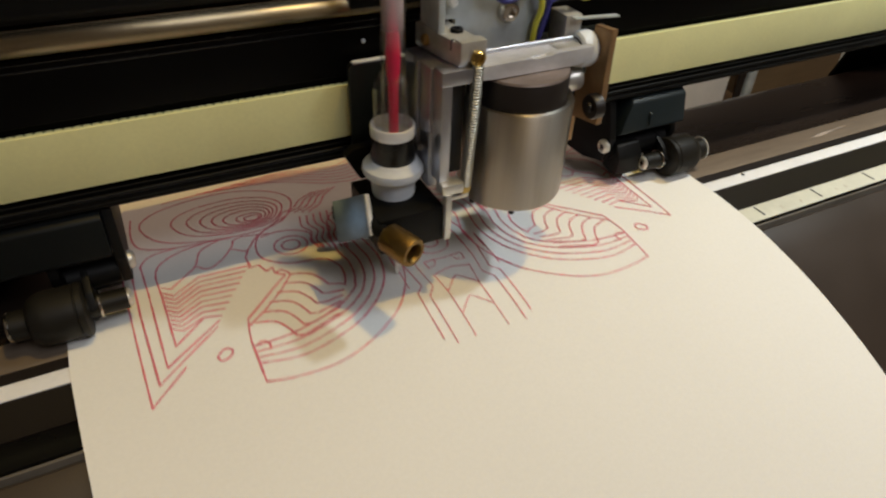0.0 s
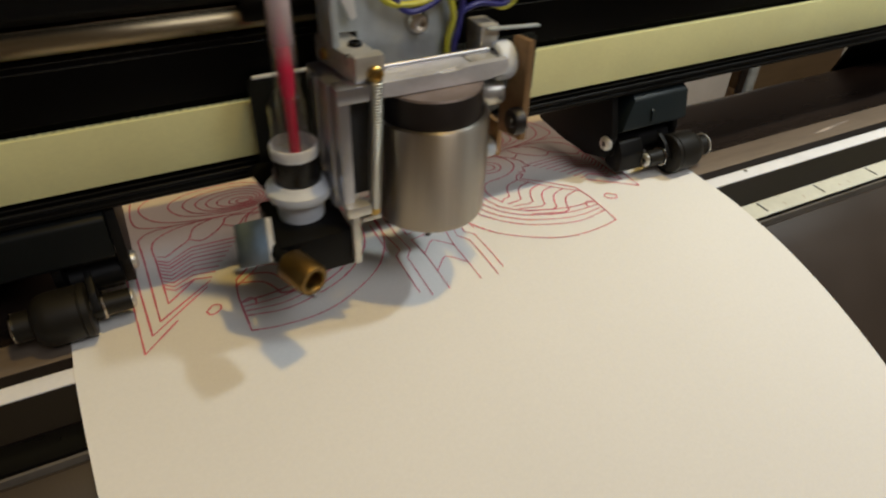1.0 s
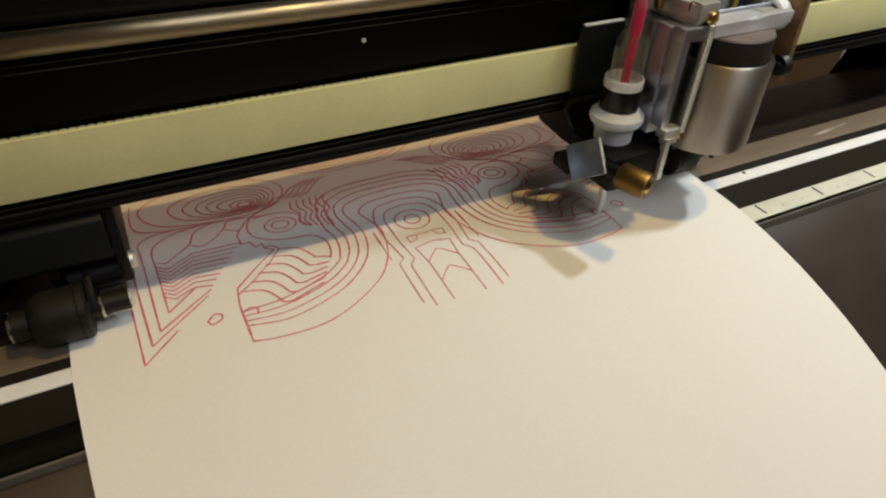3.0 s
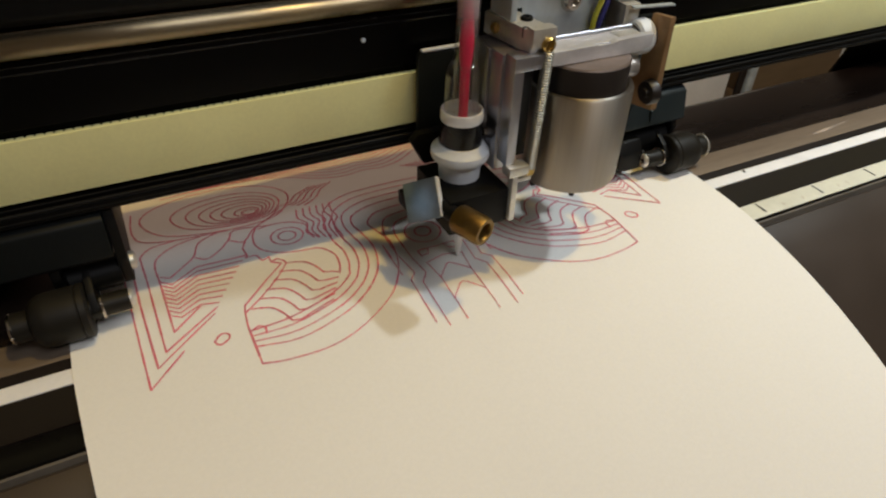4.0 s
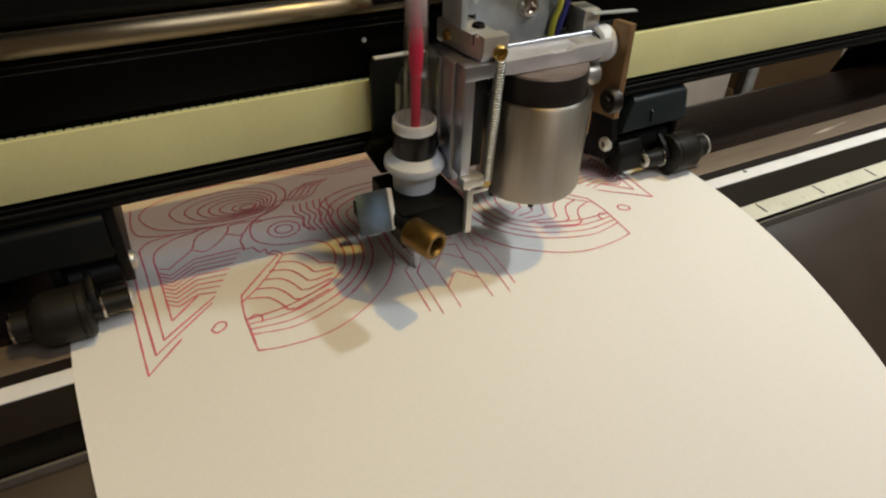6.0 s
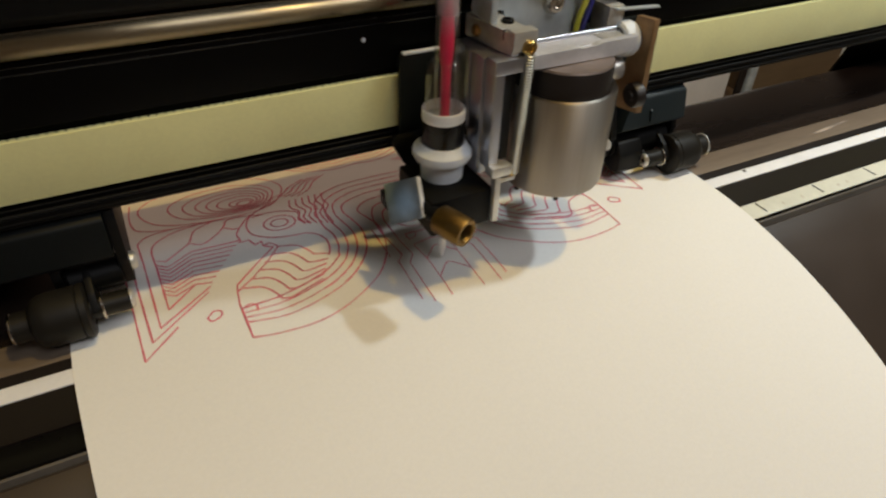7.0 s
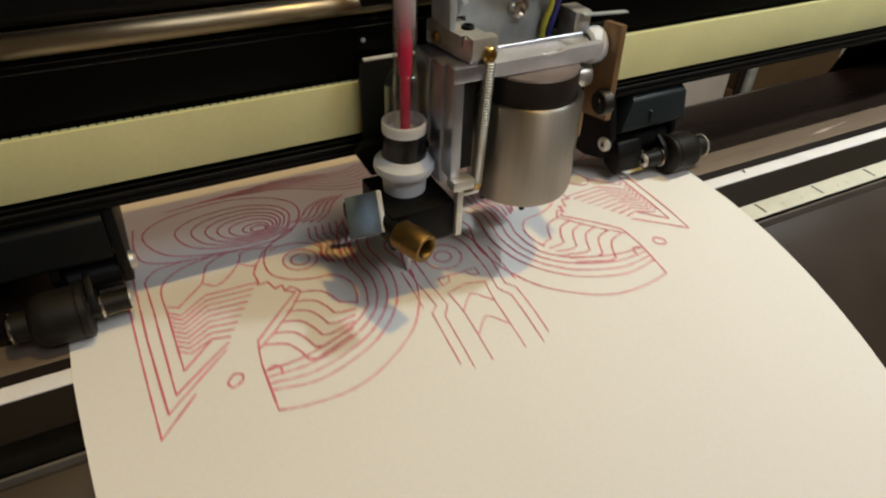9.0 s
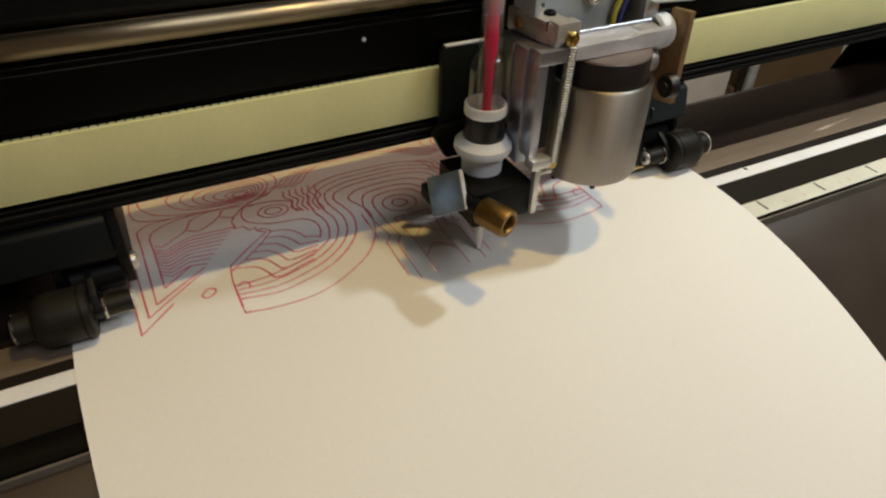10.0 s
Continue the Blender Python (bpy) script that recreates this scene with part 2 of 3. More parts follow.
def thing(name, at, label, category, group="", kind=""):
    ob = new(name)
    ob.empty_display_size = 0.01
    ob.location = Vector(at) * MM
    return tagged(ob, label, category, group, kind)


def B():
    return bmesh.new()


# ---------------------------------------------------------------- the room (plain, closes the place)
def room():
    x0, x1, y0, y1, z0, z1 = -1900, 1900, -1900, 1500, -950, 1500
    w = 100
    tagged(part("floor", box(B(), x0 - w, x1 + w, y0 - w, y1 + w, z0 - w, z0), "floor"), "brown floor of the workroom", "floor", kind="structure")
    tagged(part("ceiling", box(B(), x0 - w, x1 + w, y0 - w, y1 + w, z1, z1 + w), "wall"), "plain ceiling of the workroom", "ceiling", kind="structure")
    tagged(part("wall_north", box(B(), x0, x1, y1, y1 + w, z0, z1), "wall"), "plain wall behind the plotter", "wall", kind="structure")
    tagged(part("wall_east", box(B(), x1, x1 + w, y0, y1, z0, z1), "wall"), "plain side wall", "wall", kind="structure")
    tagged(part("wall_west", box(B(), x0 - w, x0, y0, y1, z0, z1), "wall"), "plain side wall", "wall", kind="structure")
    tagged(part("wall_south", box(B(), x0, x1, y0 - w, y0, z0, z1), "wall"), "plain wall facing the plotter", "wall", kind="structure")


# ---------------------------------------------------------------- the plotter
FRONT_K, BACK_K, BACK_END = 0.0041, 0.0035, 42.0
BACK_SLOPE = 2 * BACK_K * (BACK_END - 10)


def back_z(y):
    """Height of the bed's falling rear part."""
    if y <= 10:
        return 0.0
    if y <= BACK_END:
        return -BACK_K * (y - 10) ** 2
    return -BACK_K * (BACK_END - 10) ** 2 - BACK_SLOPE * (y - BACK_END)


def plotter():
    at = (-75, 0, -60)
    t = thing("plotter_bed", at, "black cutting plotter bed with white strip and cream ruler", "plotter")
    X0, X1 = -420, 420
    part("base", box(B(), X0, X1, -10, 44, -60, -14, 1.0), "black", t, at=at)
    # grooved front bed
    b = B()
    box(b, X0, X1, 4.65, 12.2, -14, -0.36, 0.25)
    part("feed_plate", b, "bed", t, "brushed metal feed plate", at=at)
    part("dark_seam", box(B(), X0, X1, 1.85, 4.6, -14, -0.45), "core", t, at=at)
    part("cutting_strip", box(B(), X0, X1, -1.8, 1.8, -14, -0.25, 0.2), "strip", t, "white plastic cutting strip", at=at)
    part("slot_floor", prism(B(), [(-1.85, -0.5), (-9.45, -1.5), (-9.45, -14), (-1.85, -14)], "x", X0, X1), "slot", t, "dark strip beside the cutting strip", at=at)
    part("ruler_bed", box(B(), X0, X1, -14.95, -9.5, -14, -1.8, 0.2), "gloss", t, at=at)
    ruler = part("ruler", box(B(), -70, X1, -14.75, -9.55, -1.85, -1.58, 0.05), "ruler", t, "cream ruler tape with black marks", at=at)
    for k in range(-3, 20):
        x = 2.2 + k * 20.3
        part("mark", box(B(), x - 0.27, x + 0.27, -13.7, -10.05, -1.6, -1.53), "tick", ruler, at=at)
        for j in (0.33, 0.5, 0.67):
            if (k * 3 + int(j * 10)) % 4 != 1:
                part("small_mark", box(B(), x + j * 20.3 - 0.1, x + j * 20.3 + 0.1, -13.3, -12.3, -1.6, -1.54), "bed", ruler, at=at)
    # A thin pale patch paints a soft highlight onto the feed plate.
    worn = [(44, 7.9), (47, 8.5), (51, 8.9), (56, 9.3), (60, 9.5), (61, 9.2), (57, 8.6), (52, 8.0), (48, 7.6)]
    part("highlight_patch", prism(B(), worn, "z", -0.36, -0.335), "worn", t, "pale highlight painted on the feed plate", at=at)
    part("speck", rod(B(), (9.7, 1.0, -0.25), 0.55, -0.1, 0.05, seg=12), "tick", t, at=at)
    part("sticker", box(B(), -165, -159.3, -4.0, -3.2, -1.55, -1.42, 0.05), "strip", t, at=at)
    part("groove_lip", box(B(), X0, X1, -16.25, -15.6, -14, -1.7, 0.25), "lip", t, at=at)
    part("groove_floor", box(B(), X0, X1, -17.2, -16.25, -14, -3.2), "tick", t, at=at)
    # front apron, falling away and rounded
    prof = [(-17.25, -2.2), (-17.9, -1.9), (-20, -2.5), (-24, -4.6), (-32, -10.0), (-42, -18), (-54, -30), (-68, -46), (-84, -70), (-84, -74), (-17.25, -74)]
    part("apron", prism(B(), prof, "x", X0, X1), "apron", t, "brown-grey painted front cover", at=at)
    # rear part of the bed, bowed down
    ys = [12.25 + k * (BACK_END - 12.25) / 14 for k in range(15)]
    prof = [(y, back_z(y) - 0.35) for y in ys] + [(44, -5.6), (45, -9.5), (45, -16), (12.25, -16)]
    part("rear_bed", prism(B(), prof, "x", X0, X1), "rear", t, "glossy black bowed rear bed", at=at)


def rail():
    at = (-75, 25, 20)
    t = thing("guide_rail", at, "black aluminium guide rail above the plotter bed", "guide rail")
    X0, X1 = -420, 420
    # beam with a channel for the belt and a lip below
    prof = [(15.9, 37.3), (14.6, 37.8), (14.6, 47.9), (15.6, 48.4), (15.6, 53.0), (44.0, 53.0), (44.0, 23.0), (42.5, 21.2), (14.2, 21.3), (13.5, 21.9), (13.5, 23.3), (14.1, 23.8), (14.1, 24.6), (15.9, 25.0)]
    part("beam", prism(B(), prof, "x", X0, X1, 0.12), "black", t, at=at)
    part("lip_edge", rod(B(), (0, 13.6, 23.9), 0.35, X0, X1, "x", 12), "satin", t, at=at)
    for y, z in ((13.5, 22.6), (14.0, 24.9)):
        part("lip_ridge", rod(B(), (0, y, z), 0.16, X0, X1, "x", 8, edge=0.02), "satin", t, at=at)
    part("guide_rod", rod(B(), (0, 13.9, 50.5), 1.85, X0, X1, "x", 48), "old_steel", t, "polished steel guide rod", at=at)
    # The cover's unseen height is set by which lamps it blocks.
    prof = [(13.4, 53.2), (12.0, 54.6), (12.0, 118.0), (15.0, 118.0), (15.0, 53.2)]
    part("cover", prism(B(), prof, "x", X0, X1, 0.3), "satin", t, at=at)
    for z, r in ((47.3, 0.16), (46.2, 0.22)):
        part("ridge", rod(B(), (0, 14.58, z), r, X0, X1, "x", 8, edge=0.02), "gloss", t, at=at)
    part("rivet", rod(B(), (-88.5, 14.6, 43.7), 0.42, -0.3, 0.35, "y", 16), "white", t, "small pale rivet", at=at)


def belt():
    """Front run of the toothed belt; its teeth point back into the channel."""
    at = (-75, 14.9, 31)
    t = thing("drive_belt", at, "cream toothed drive belt along the black rail", "belt")
    part("band", box(B(), -230, 190, 14.05, 14.95, 25.9, 36.3, 0.12), "belt", t, at=at)
    b = B()
    for k in range(310):
        x = 190 - k * 1.35
        prism(b, [(x, 14.93), (x - 0.06, 15.3), (x - 1.04, 15.3), (x - 1.10, 14.93)], "z", 25.95, 36.36)
    tagged(part("teeth", b, "belt", t, smooth=False, at=at), kind="stuff")
    return t


# ---------------------------------------------------------------- the paper
XL, XR, XMID = -148.7, -4.0, -77.4


def paper_at(u):
    """Place (y, z) and slope (dz/dy) on the sheet at the length u from the pen line, back is positive."""
    if u > 2:
        y = u
        if u > 10:
            for _ in range(4):
                d = min(y, BACK_END) - 10
                y = u - d ** 3 * (2 * BACK_K) ** 2 / 6 - max(0, y - BACK_END) * (math.sqrt(1 + BACK_SLOPE ** 2) - 1)
        slope = 0.0 if y <= 10 else (-2 * BACK_K * (min(y, BACK_END) - 10))
        return y, back_z(y), slope
    length, d, c = 2 - u, 2 - u, 2 * FRONT_K
    for _ in range(6):
        d -= (d * math.sqrt(1 + (c * d) ** 2) + math.asinh(c * d) / c) / 2 - length
    return 2 - d, -FRONT_K * d * d, c * d


def paper():
    at = (-76, 0, 0)
    b = B()
    us = [-125 + k * 3.0 for k in range(72)]
    rows = []
    for lift in (0.0, -0.12):
        grid = []
        for u in us:
            y, z, _ = paper_at(u)
            left = XL + 0.045 * max(0.0, min(-y, 60))
            right = XR + 0.008 * max(0.0, min(-y, 60))
            grid.append([b.verts.new((left + (right - left) * k / 16, y, z + lift)) for k in range(17)])
        rows.append(grid)
    top, low = rows
    n, m = len(us), 17
    for i in range(n - 1):
        for k in range(m - 1):
            b.faces.new((top[i][k], top[i][k + 1], top[i + 1][k + 1], top[i + 1][k]))
            b.faces.new((low[i][k], low[i + 1][k], low[i + 1][k + 1], low[i][k + 1]))
    for i in range(n - 1):
        for k in (0, m - 1):
            b.faces.new((top[i][k], top[i + 1][k], low[i + 1][k], low[i][k]))
    for k in range(m - 1):
        for i in (0, n - 1):
            b.faces.new((top[i][k], low[i][k], low[i][k + 1], top[i][k + 1]))
    ob = part("paper_sheet", b, "paper", at=at)
    ob.location = Vector(at) * MM
    return tagged(ob, "white paper sheet with red contour drawing, curling forward", "paper"), at


def arc(cx, cy, rx, ry, a0, a1, n=40):
    return [(cx + rx * math.cos(radians(a0 + (a1 - a0) * k / n)), cy + ry * math.sin(radians(a0 + (a1 - a0) * k / n))) for k in range(n + 1)]


def mixed(p, q, t):
    return (p[0] + (q[0] - p[0]) * t, p[1] + (q[1] - p[1]) * t)


def smooth2(pts, n=8):
    return [(p.x, p.y) for p in spline([(a, b, 0) for a, b in pts], n)]


def drawing():
    """The red lines, as polylines in (offset from the middle, length along the sheet); one half, then mirrored."""
    half, mid, left = [], [], []
    # nested points of the ear; the outer two are drawn on one side alone
    left.append([(-60.8, 20.0), (-60.8, 3.6), (-60.0, -26.9), (-53.5, -20.6)])
    left.append([(-59.6, 19.0), (-59.1, 11.8), (-58.9, -4.9), (-58.2, -22.8), (-46.7, -13.3)])
    half.append(smooth2([(-49.5, 15.6), (-54.6, 14.8), (-57.0, 11.8), (-57.1, 9.0), (-56.8, 1.6)], 5) + [(-56.4, -19.6), (-45.9, -11.7)])
    half.append(smooth2([(-44.4, 14.7), (-49.5, 13.4), (-53.4, 10.4), (-54.8, 6.6), (-54.6, 0.0)], 6) + [(-54.3, -15.2), (-48.8, -10.2)])
    # chevron hatching inside the ear
    for k in range(9):
        t = k / 8
        kink, end = mixed((-47.2, 2.4), (-48.6, -9.8), t), mixed((-37.4, 2.0), (-45.4, -10.6), t)
        half.append([(-54.5, 0.4 - 10.6 * t), (-52.5, -1.4 - 10.4 * t), kink, end])
    # leaves above the hatching
    half.append(smooth2([(-40.2, 15.0), (-44.5, 12.5), (-45.9, 10.4), (-47.1, 6.5), (-49.3, 4.1), (-52.6, 0.9)], 6) + [(-54.3, 2.1)])
    half.append(smooth2([(-47.0, 6.2), (-44.7, 4.4), (-41.5, 6.8), (-38.9, 10.6), (-38.2, 12.9), (-35.9, 13.6), (-30.6, 12.2)], 6))
    half.append(smooth2([(-39.2, 9.6), (-37.0, 7.6), (-35.6, 8.4), (-33.4, 11.9), (-28.2, 16.4), (-25.6, 20.0)], 6))
    # muzzle: stepped edge, double side line and lower line, which runs on over the nose
    half.append([(-36.1, 7.7), (-37.3, 4.9), (-37.1, 1.7), (-37.6, 1.1), (-35.4, 1.2), (-35.0, -0.2), (-34.6, -1.4), (-33.1, -0.7), (-33.2, -2.7), (-31.8, -2.0), (-30.7, -3.4), (-30.5, -4.4),
                 (-33.6, -8.4), (-37.9, -12.7), (-41.6, -15.6), (-42.0, -19.1), (-41.9, -28.8)])
    half.append([(-33.2, -2.7), (-31.4, -4.0), (-35.4, -7.8), (-41.2, -13.6), (-41.6, -15.6)])
    half.append(smooth2([(-41.9, -28.8), (-37.2, -29.7), (-29.6, -29.8), (-22.6, -27.6), (-15.0, -22.6), (-11.0, -17.3), (-8.9, -11.8), (-8.2, -6.3), (-9.2, -2.0), (-10.0, 2.1), (-7.2, 5.4), (-3.0, 6.4), (0, 6.6)], 7))
    # arches from the muzzle round the eye and over the nose
    for k in range(4):
        half.append(smooth2([(-41.9, -24.7 + 1.35 * k), (-33.8, -25.8 + 1.9 * k), (-24.7, -23.3 + 2.1 * k), (-19.0 - 0.4 * k, -19.8 + 2.1 * k), (-15.0 - 1.5 * k, -15.4 + 1.2 * k), (-13.0 - 1.9 * k, -11.2 + 0.6 * k),
                             (-12.1 - 2.1 * k, -6.0 + 0.3 * k), (-12.6 - 2.2 * k, -1.0), (-13.2 - 1.9 * k, 3.2 + 0.6 * k), (-11.8 - 1.6 * k, 7.0 + 2.0 * k), (-6.6 - 1.0 * k, 9.6 + 2.9 * k), (0, 10.2 + 3.0 * k)], 6))
    # scalloped ribs of the muzzle
    for k in range(6):
        x, u = mixed((-30.5, -4.3), (-40.3, -15.0), k / 5)
        half.append(smooth2([(x, u), (x + 3.4, u - 1.2), (x + 5.1, u - 3.5), (x + 6.1, u - 6.1)], 5) + [(x + 7.6, u - 6.5), (-21.6 - 0.75 * k, -11.6 - 1.45 * k)])
    half.append(smooth2([(-41.9, -20.8), (-40.2, -20.0), (-39.2, -21.0), (-39.4, -22.4)], 5))
    # eye
    for r in (1.9, 3.5):
        half.append(arc(-27.5, 5.5, r, r, 0, 360))
    half.append(smooth2([(-24.6, 18.8), (-29.4, 15.4), (-32.6, 12.4), (-34.4, 8.2), (-34.3, 3.6), (-31.6, 0.4), (-27.6, -1.3), (-22.8, -2.2), (-20.6, -5.5), (-20.6, -9.0), (-21.6, -12.0)], 6))
    half.append(smooth2([(-32.4, 11.4), (-29.6, 12.0), (-25.6, 11.2), (-22.6, 8.4), (-22.8, 4.6), (-21.4, 1.6)], 6))
    # lashes
    for k in range(6):
        half.append(smooth2([(-22.4 + k * 1.15, 2.2 - k * 0.5), (-23.2 + k * 1.3, 5.2), (-22.0 + k * 1.4, 8.4), (-23.2 + k * 1.6, 12.0), (-22.4 + k * 1.6, 16.2)], 6))
    # brow whorl: rings that open towards the ear
    inner = arc(-32.2, 21.6, 1.7, 1.4, 180, -140, 8)
    outer = [(-55.8, 29.5), (-53.4, 36.6), (-46.0, 41.0), (-34.0, 41.6), (-24.6, 35.6), (-21.8, 26.0), (-27.6, 15.8), (-40.0, 14.8), (-51.6, 19.4)]
    for t in (0.0, 0.075, 0.2, 0.31, 0.42, 0.55, 0.7, 1.0):
        ring = [mixed(p, q, t) for p, q in zip(inner, outer)]
        half.append(smooth2(ring[-2:] + ring + ring[:2], 7)[14:-7])
    half.append(smooth2([(-57.4, 36.5), (-57.9, 29.0), (-57.7, 23.2), (-56.4, 19.0), (-52.1, 16.4), (-46.5, 15.2), (-38.5, 14.4)], 6))
    # hatching between the whorl and the nose
    for k in range(5):
        half.append(smooth2([(-25.8 + 1.5 * k, 20.6 - 0.7 * k), (-22.6 + 1.6 * k, 21.6 - 0.2 * k), (-20.0 + 1.6 * k, 25.4), (-15.4 + 1.4 * k, 29.0)], 5))
    # forehead folds
    for k in range(7):
        half.append(smooth2([(-50 + 4.4 * k, 43.4 + 0.8 * k), (-38 + 3.6 * k, 44.4 + 0.5 * k), (-22 + 2.2 * k, 41.6 + 0.6 * k), (-12 + 1.2 * k, 33.6 + 1.8 * k), (-5.6 + 0.5 * k, 31.0 + 2.4 * k), (0, 32 + 2.5 * k)], 6))
    # cheek mark
    half.append(smooth2([(-48.3, -20.6), (-46.9, -19.2), (-45.6, -19.7), (-45.9, -21.0), (-47.6, -21.7), (-48.3, -20.6)], 5))
    # nose
    for r in (1.8, 4.0):
        mid.append(arc(-0.2, -6.1, r, r, 0, 360, 36))
    half.append(smooth2([(0, 0.9), (-4.4, -0.5), (-6.1, -4.2), (-6.3, -9.0), (-6.3, -13.5)], 6) + [(-5.7, -19.2), (-7.4, -21.5), (-7.5, -27.2), (-7.5, -33.8)])
    half.append(smooth2([(0, 3.7), (-5.8, 2.2), (-8.2, -3.0), (-8.6, -7.0), (-8.7, -11.0)], 6) + [(-7.8, -18.4), (-9.4, -20.0), (-9.6, -26.7), (-9.6, -32.2)])
    half.append([(-10.2, -7.2), (-10.4, -18.0)])
    half.append([(-4.2, -16.4), (-4.0, -17.4), (-3.5, -21.8), (-3.6, -33.5)])
    half.append([(-4.3, -12.1), (-4.2, -14.1), (-2.5, -13.7), (-1.8, -12.0), (-4.3, -12.1)])
    half.append([(-1.8, -12.0), (0, -12.2)])
    mid.append([(-4.2, -16.4), (0.2, -15.4), (4.2, -16.4)])
    for top in (-18.2, -24.4):
        mid.append([(-3.5, top - 3.5), (-0.9, top - 0.6), (0, top), (0.9, top - 0.6), (3.5, top - 3.5)])
    return mid + left + half + [[(-x, u) for x, u in line] for line in half]


BAND = 3.0


def ink_bands(sheet, at):
    """The drawing cut into narrow rigid bands that run with the sheet over its bends."""
    bands = {}
    for line in drawing():
        for (x0, u0), (x1, u1) in zip(line, line[1:]):
            length = math.hypot(x1 - x0, u1 - u0)
            if length < 1e-4:
                continue
            cuts = {0.0, 1.0}
            if abs(u1 - u0) > 1e-6:
                lo, hi = sorted((u0, u1))
                k = math.ceil(lo / BAND)
                while k * BAND < hi:
                    cuts.add((k * BAND - u0) / (u1 - u0))
                    k += 1
            cuts = sorted(c for c in cuts if 0 <= c <= 1)
            nx, nu = -(u1 - u0) / length, (x1 - x0) / length
            for a, c in zip(cuts, cuts[1:]):
                pa, pc = mixed((x0, u0), (x1, u1), a), mixed((x0, u0), (x1, u1), c)
                n = math.floor((pa[1] + pc[1]) / 2 / BAND)
                bands.setdefault(n, []).append((pa, pc, nx, nu, (x1 - x0) / length, (u1 - u0) / length))
    made = []
    for n, bits in sorted(bands.items()):
        mid_u = (n + 0.5) * BAND
        b = B()
        for i, (pa, pc, nx, nu, tx, tu) in enumerate(bits):
            w = 0.175 + 0.035 * math.sin(i * 2.3)
            if abs(pa[0]) < 11 and pa[1] < -9:
                w *= 0.6
            elif pa[1] < -22 and abs(pa[0]) < 41:
                w *= 0.7
            elif pa[0] > 15:
                w *= 0.9
            e = 0.06
            h = 0.004 * (i % 3)
            v = [b.verts.new((XMID + p[0] + s * nx * w + q * tx * e, p[1] - mid_u + s * nu * w + q * tu * e, h)) for p, s, q in ((pa, 1, -1), (pa, -1, -1), (pc, -1, 1), (pc, 1, 1))]
            b.faces.new(v)
        ob = tagged(part("ink_band", b, "ink", sheet, smooth=False, at=(at[0], 0, 0)), kind="stuff")
        made.append((mid_u, ob))
    return made


# ---------------------------------------------------------------- pinch rollers
def pinch_roller(side):
    """side 1: the axle's screw end towards -x; -1: mirrored."""
    def X(x):
        return x if side > 0 else 2 * -77.5 - x

    def bx(b, x0, x1, *rest, **kw):
        a, c = sorted((X(x0), X(x1)))
        return box(b, a, c, *rest, **kw)

    def turned(b, c, r, h0, h1, **kw):
        a, d = sorted((X(h0), X(h1)))
        return rod(b, (0, c[0], c[1]), r, a, d, "x", **kw)

    def plate(b, outline, x0, x1, bevel=0.0):
        a, c = sorted((X(x0), X(x1)))
        return prism(b, outline, "x", a, c, bevel)

    arm = -28.0 if side > 0 else -19.4
    ax_y, ax_z = 9.6, 5.0
    at = (X(-8), 9, 0)
    t = thing("pinch_roller", at, "black pinch roller pressing the paper edge, hung from the rail", "pinch roller", "pinch rollers")
    # bracket hung under the rail
    b = B()
    plate(b, [(14.8, 21.2), (12.9, 20.2), (11.4, 13.4), (12.6, 12.4), (18, 15), (22, 21.2)], arm + 1.9, -5.6 if side > 0 else 3.4, 0.5)
    if side > 0:
        for v in b.verts:
            if v.co.x < arm + 3:
                v.co.x += (v.co.z - 12.4) * 0.5
    # The left bracket takes a darker copy of the slate, its shade painted in.
    part("bracket", b, "slate" if side > 0 else "grey_plastic", t, "slate grey plastic bracket" if side > 0 else "", at=at)
    if side > 0:
        part("bracket_rib", plate(B(), [(12.2, 17.4), (11.6, 17.1), (11.2, 14.6), (12.0, 14.6)], -17.2, -16.5), "slate", t, at=at)
    # dark arms going back under the rail
    part("arm", plate(B(), [(11.8, 12.0), (13.6, 5.6), (20.7, 3.4), (30, 3.2), (41, 3.8), (48, 10), (48, 21.0), (14.5, 21.0)], arm, arm + 1.8, 0.3), "satin", t, at=at)
    part("arm", plate(B(), [(12.2, 10.5), (13.6, 6.4), (20.7, 4.4), (30, 4.4), (36, 8), (36, 21.0), (14.5, 21.0)], -8.4, -6.8, 0.3), "satin", t, at=at)
    # lever from the pivot to the roller axle
    part("lever", plate(B(), [(18, 9.0), (13.5, 10.6), (9.4, 8.2), (7.4, 5.6), (8.4, 2.9), (11.2, 2.4), (17, 4.0)], -12.7, -11.4, 0.3), "satin", t, at=at)
    if side > 0:
        part("lever_block", plate(B(), [(15.5, 10.2), (11.5, 10.6), (9.6, 7.6), (9.8, 3.2), (11.5, 2.2), (15.5, 3.4)], -25.8, -18.8, 0.6), "satin", t, at=at)
    part("lever_web", bx(B(), arm + 1.9, -8.4, 13.4, 17.0, 5.0, 10.6, bevel=0.7), "satin", t, at=at)
    part("lever_boss", turned(B(), (14.6, 8.2), 2.5, arm + 1.7, -9.0), "satin", t, at=at)
    c = (X(arm - 0.3), 13.4 if side > 0 else 15.9, 10.0 if side > 0 else 8.6)
    bolt_head = part("screw", cross_head(B(), c, 1.75, -side), "screw", t, "bright cross-head screw", at=at)
    part("recess_shade", cross_shade(B(), c, 1.75, -side), "tick", bolt_head, at=at)
    part("axle", turned(B(), (ax_y, ax_z), 2.0, -17.8, -9.6), "rubber", t, at=at)
    part("ring", turned(B(), (ax_y, ax_z), 2.5, -13.5, -13.0, edge=0.1), "chrome", t, "thin steel ring", at=at)
    c = (X(-17.7), ax_y, ax_z)
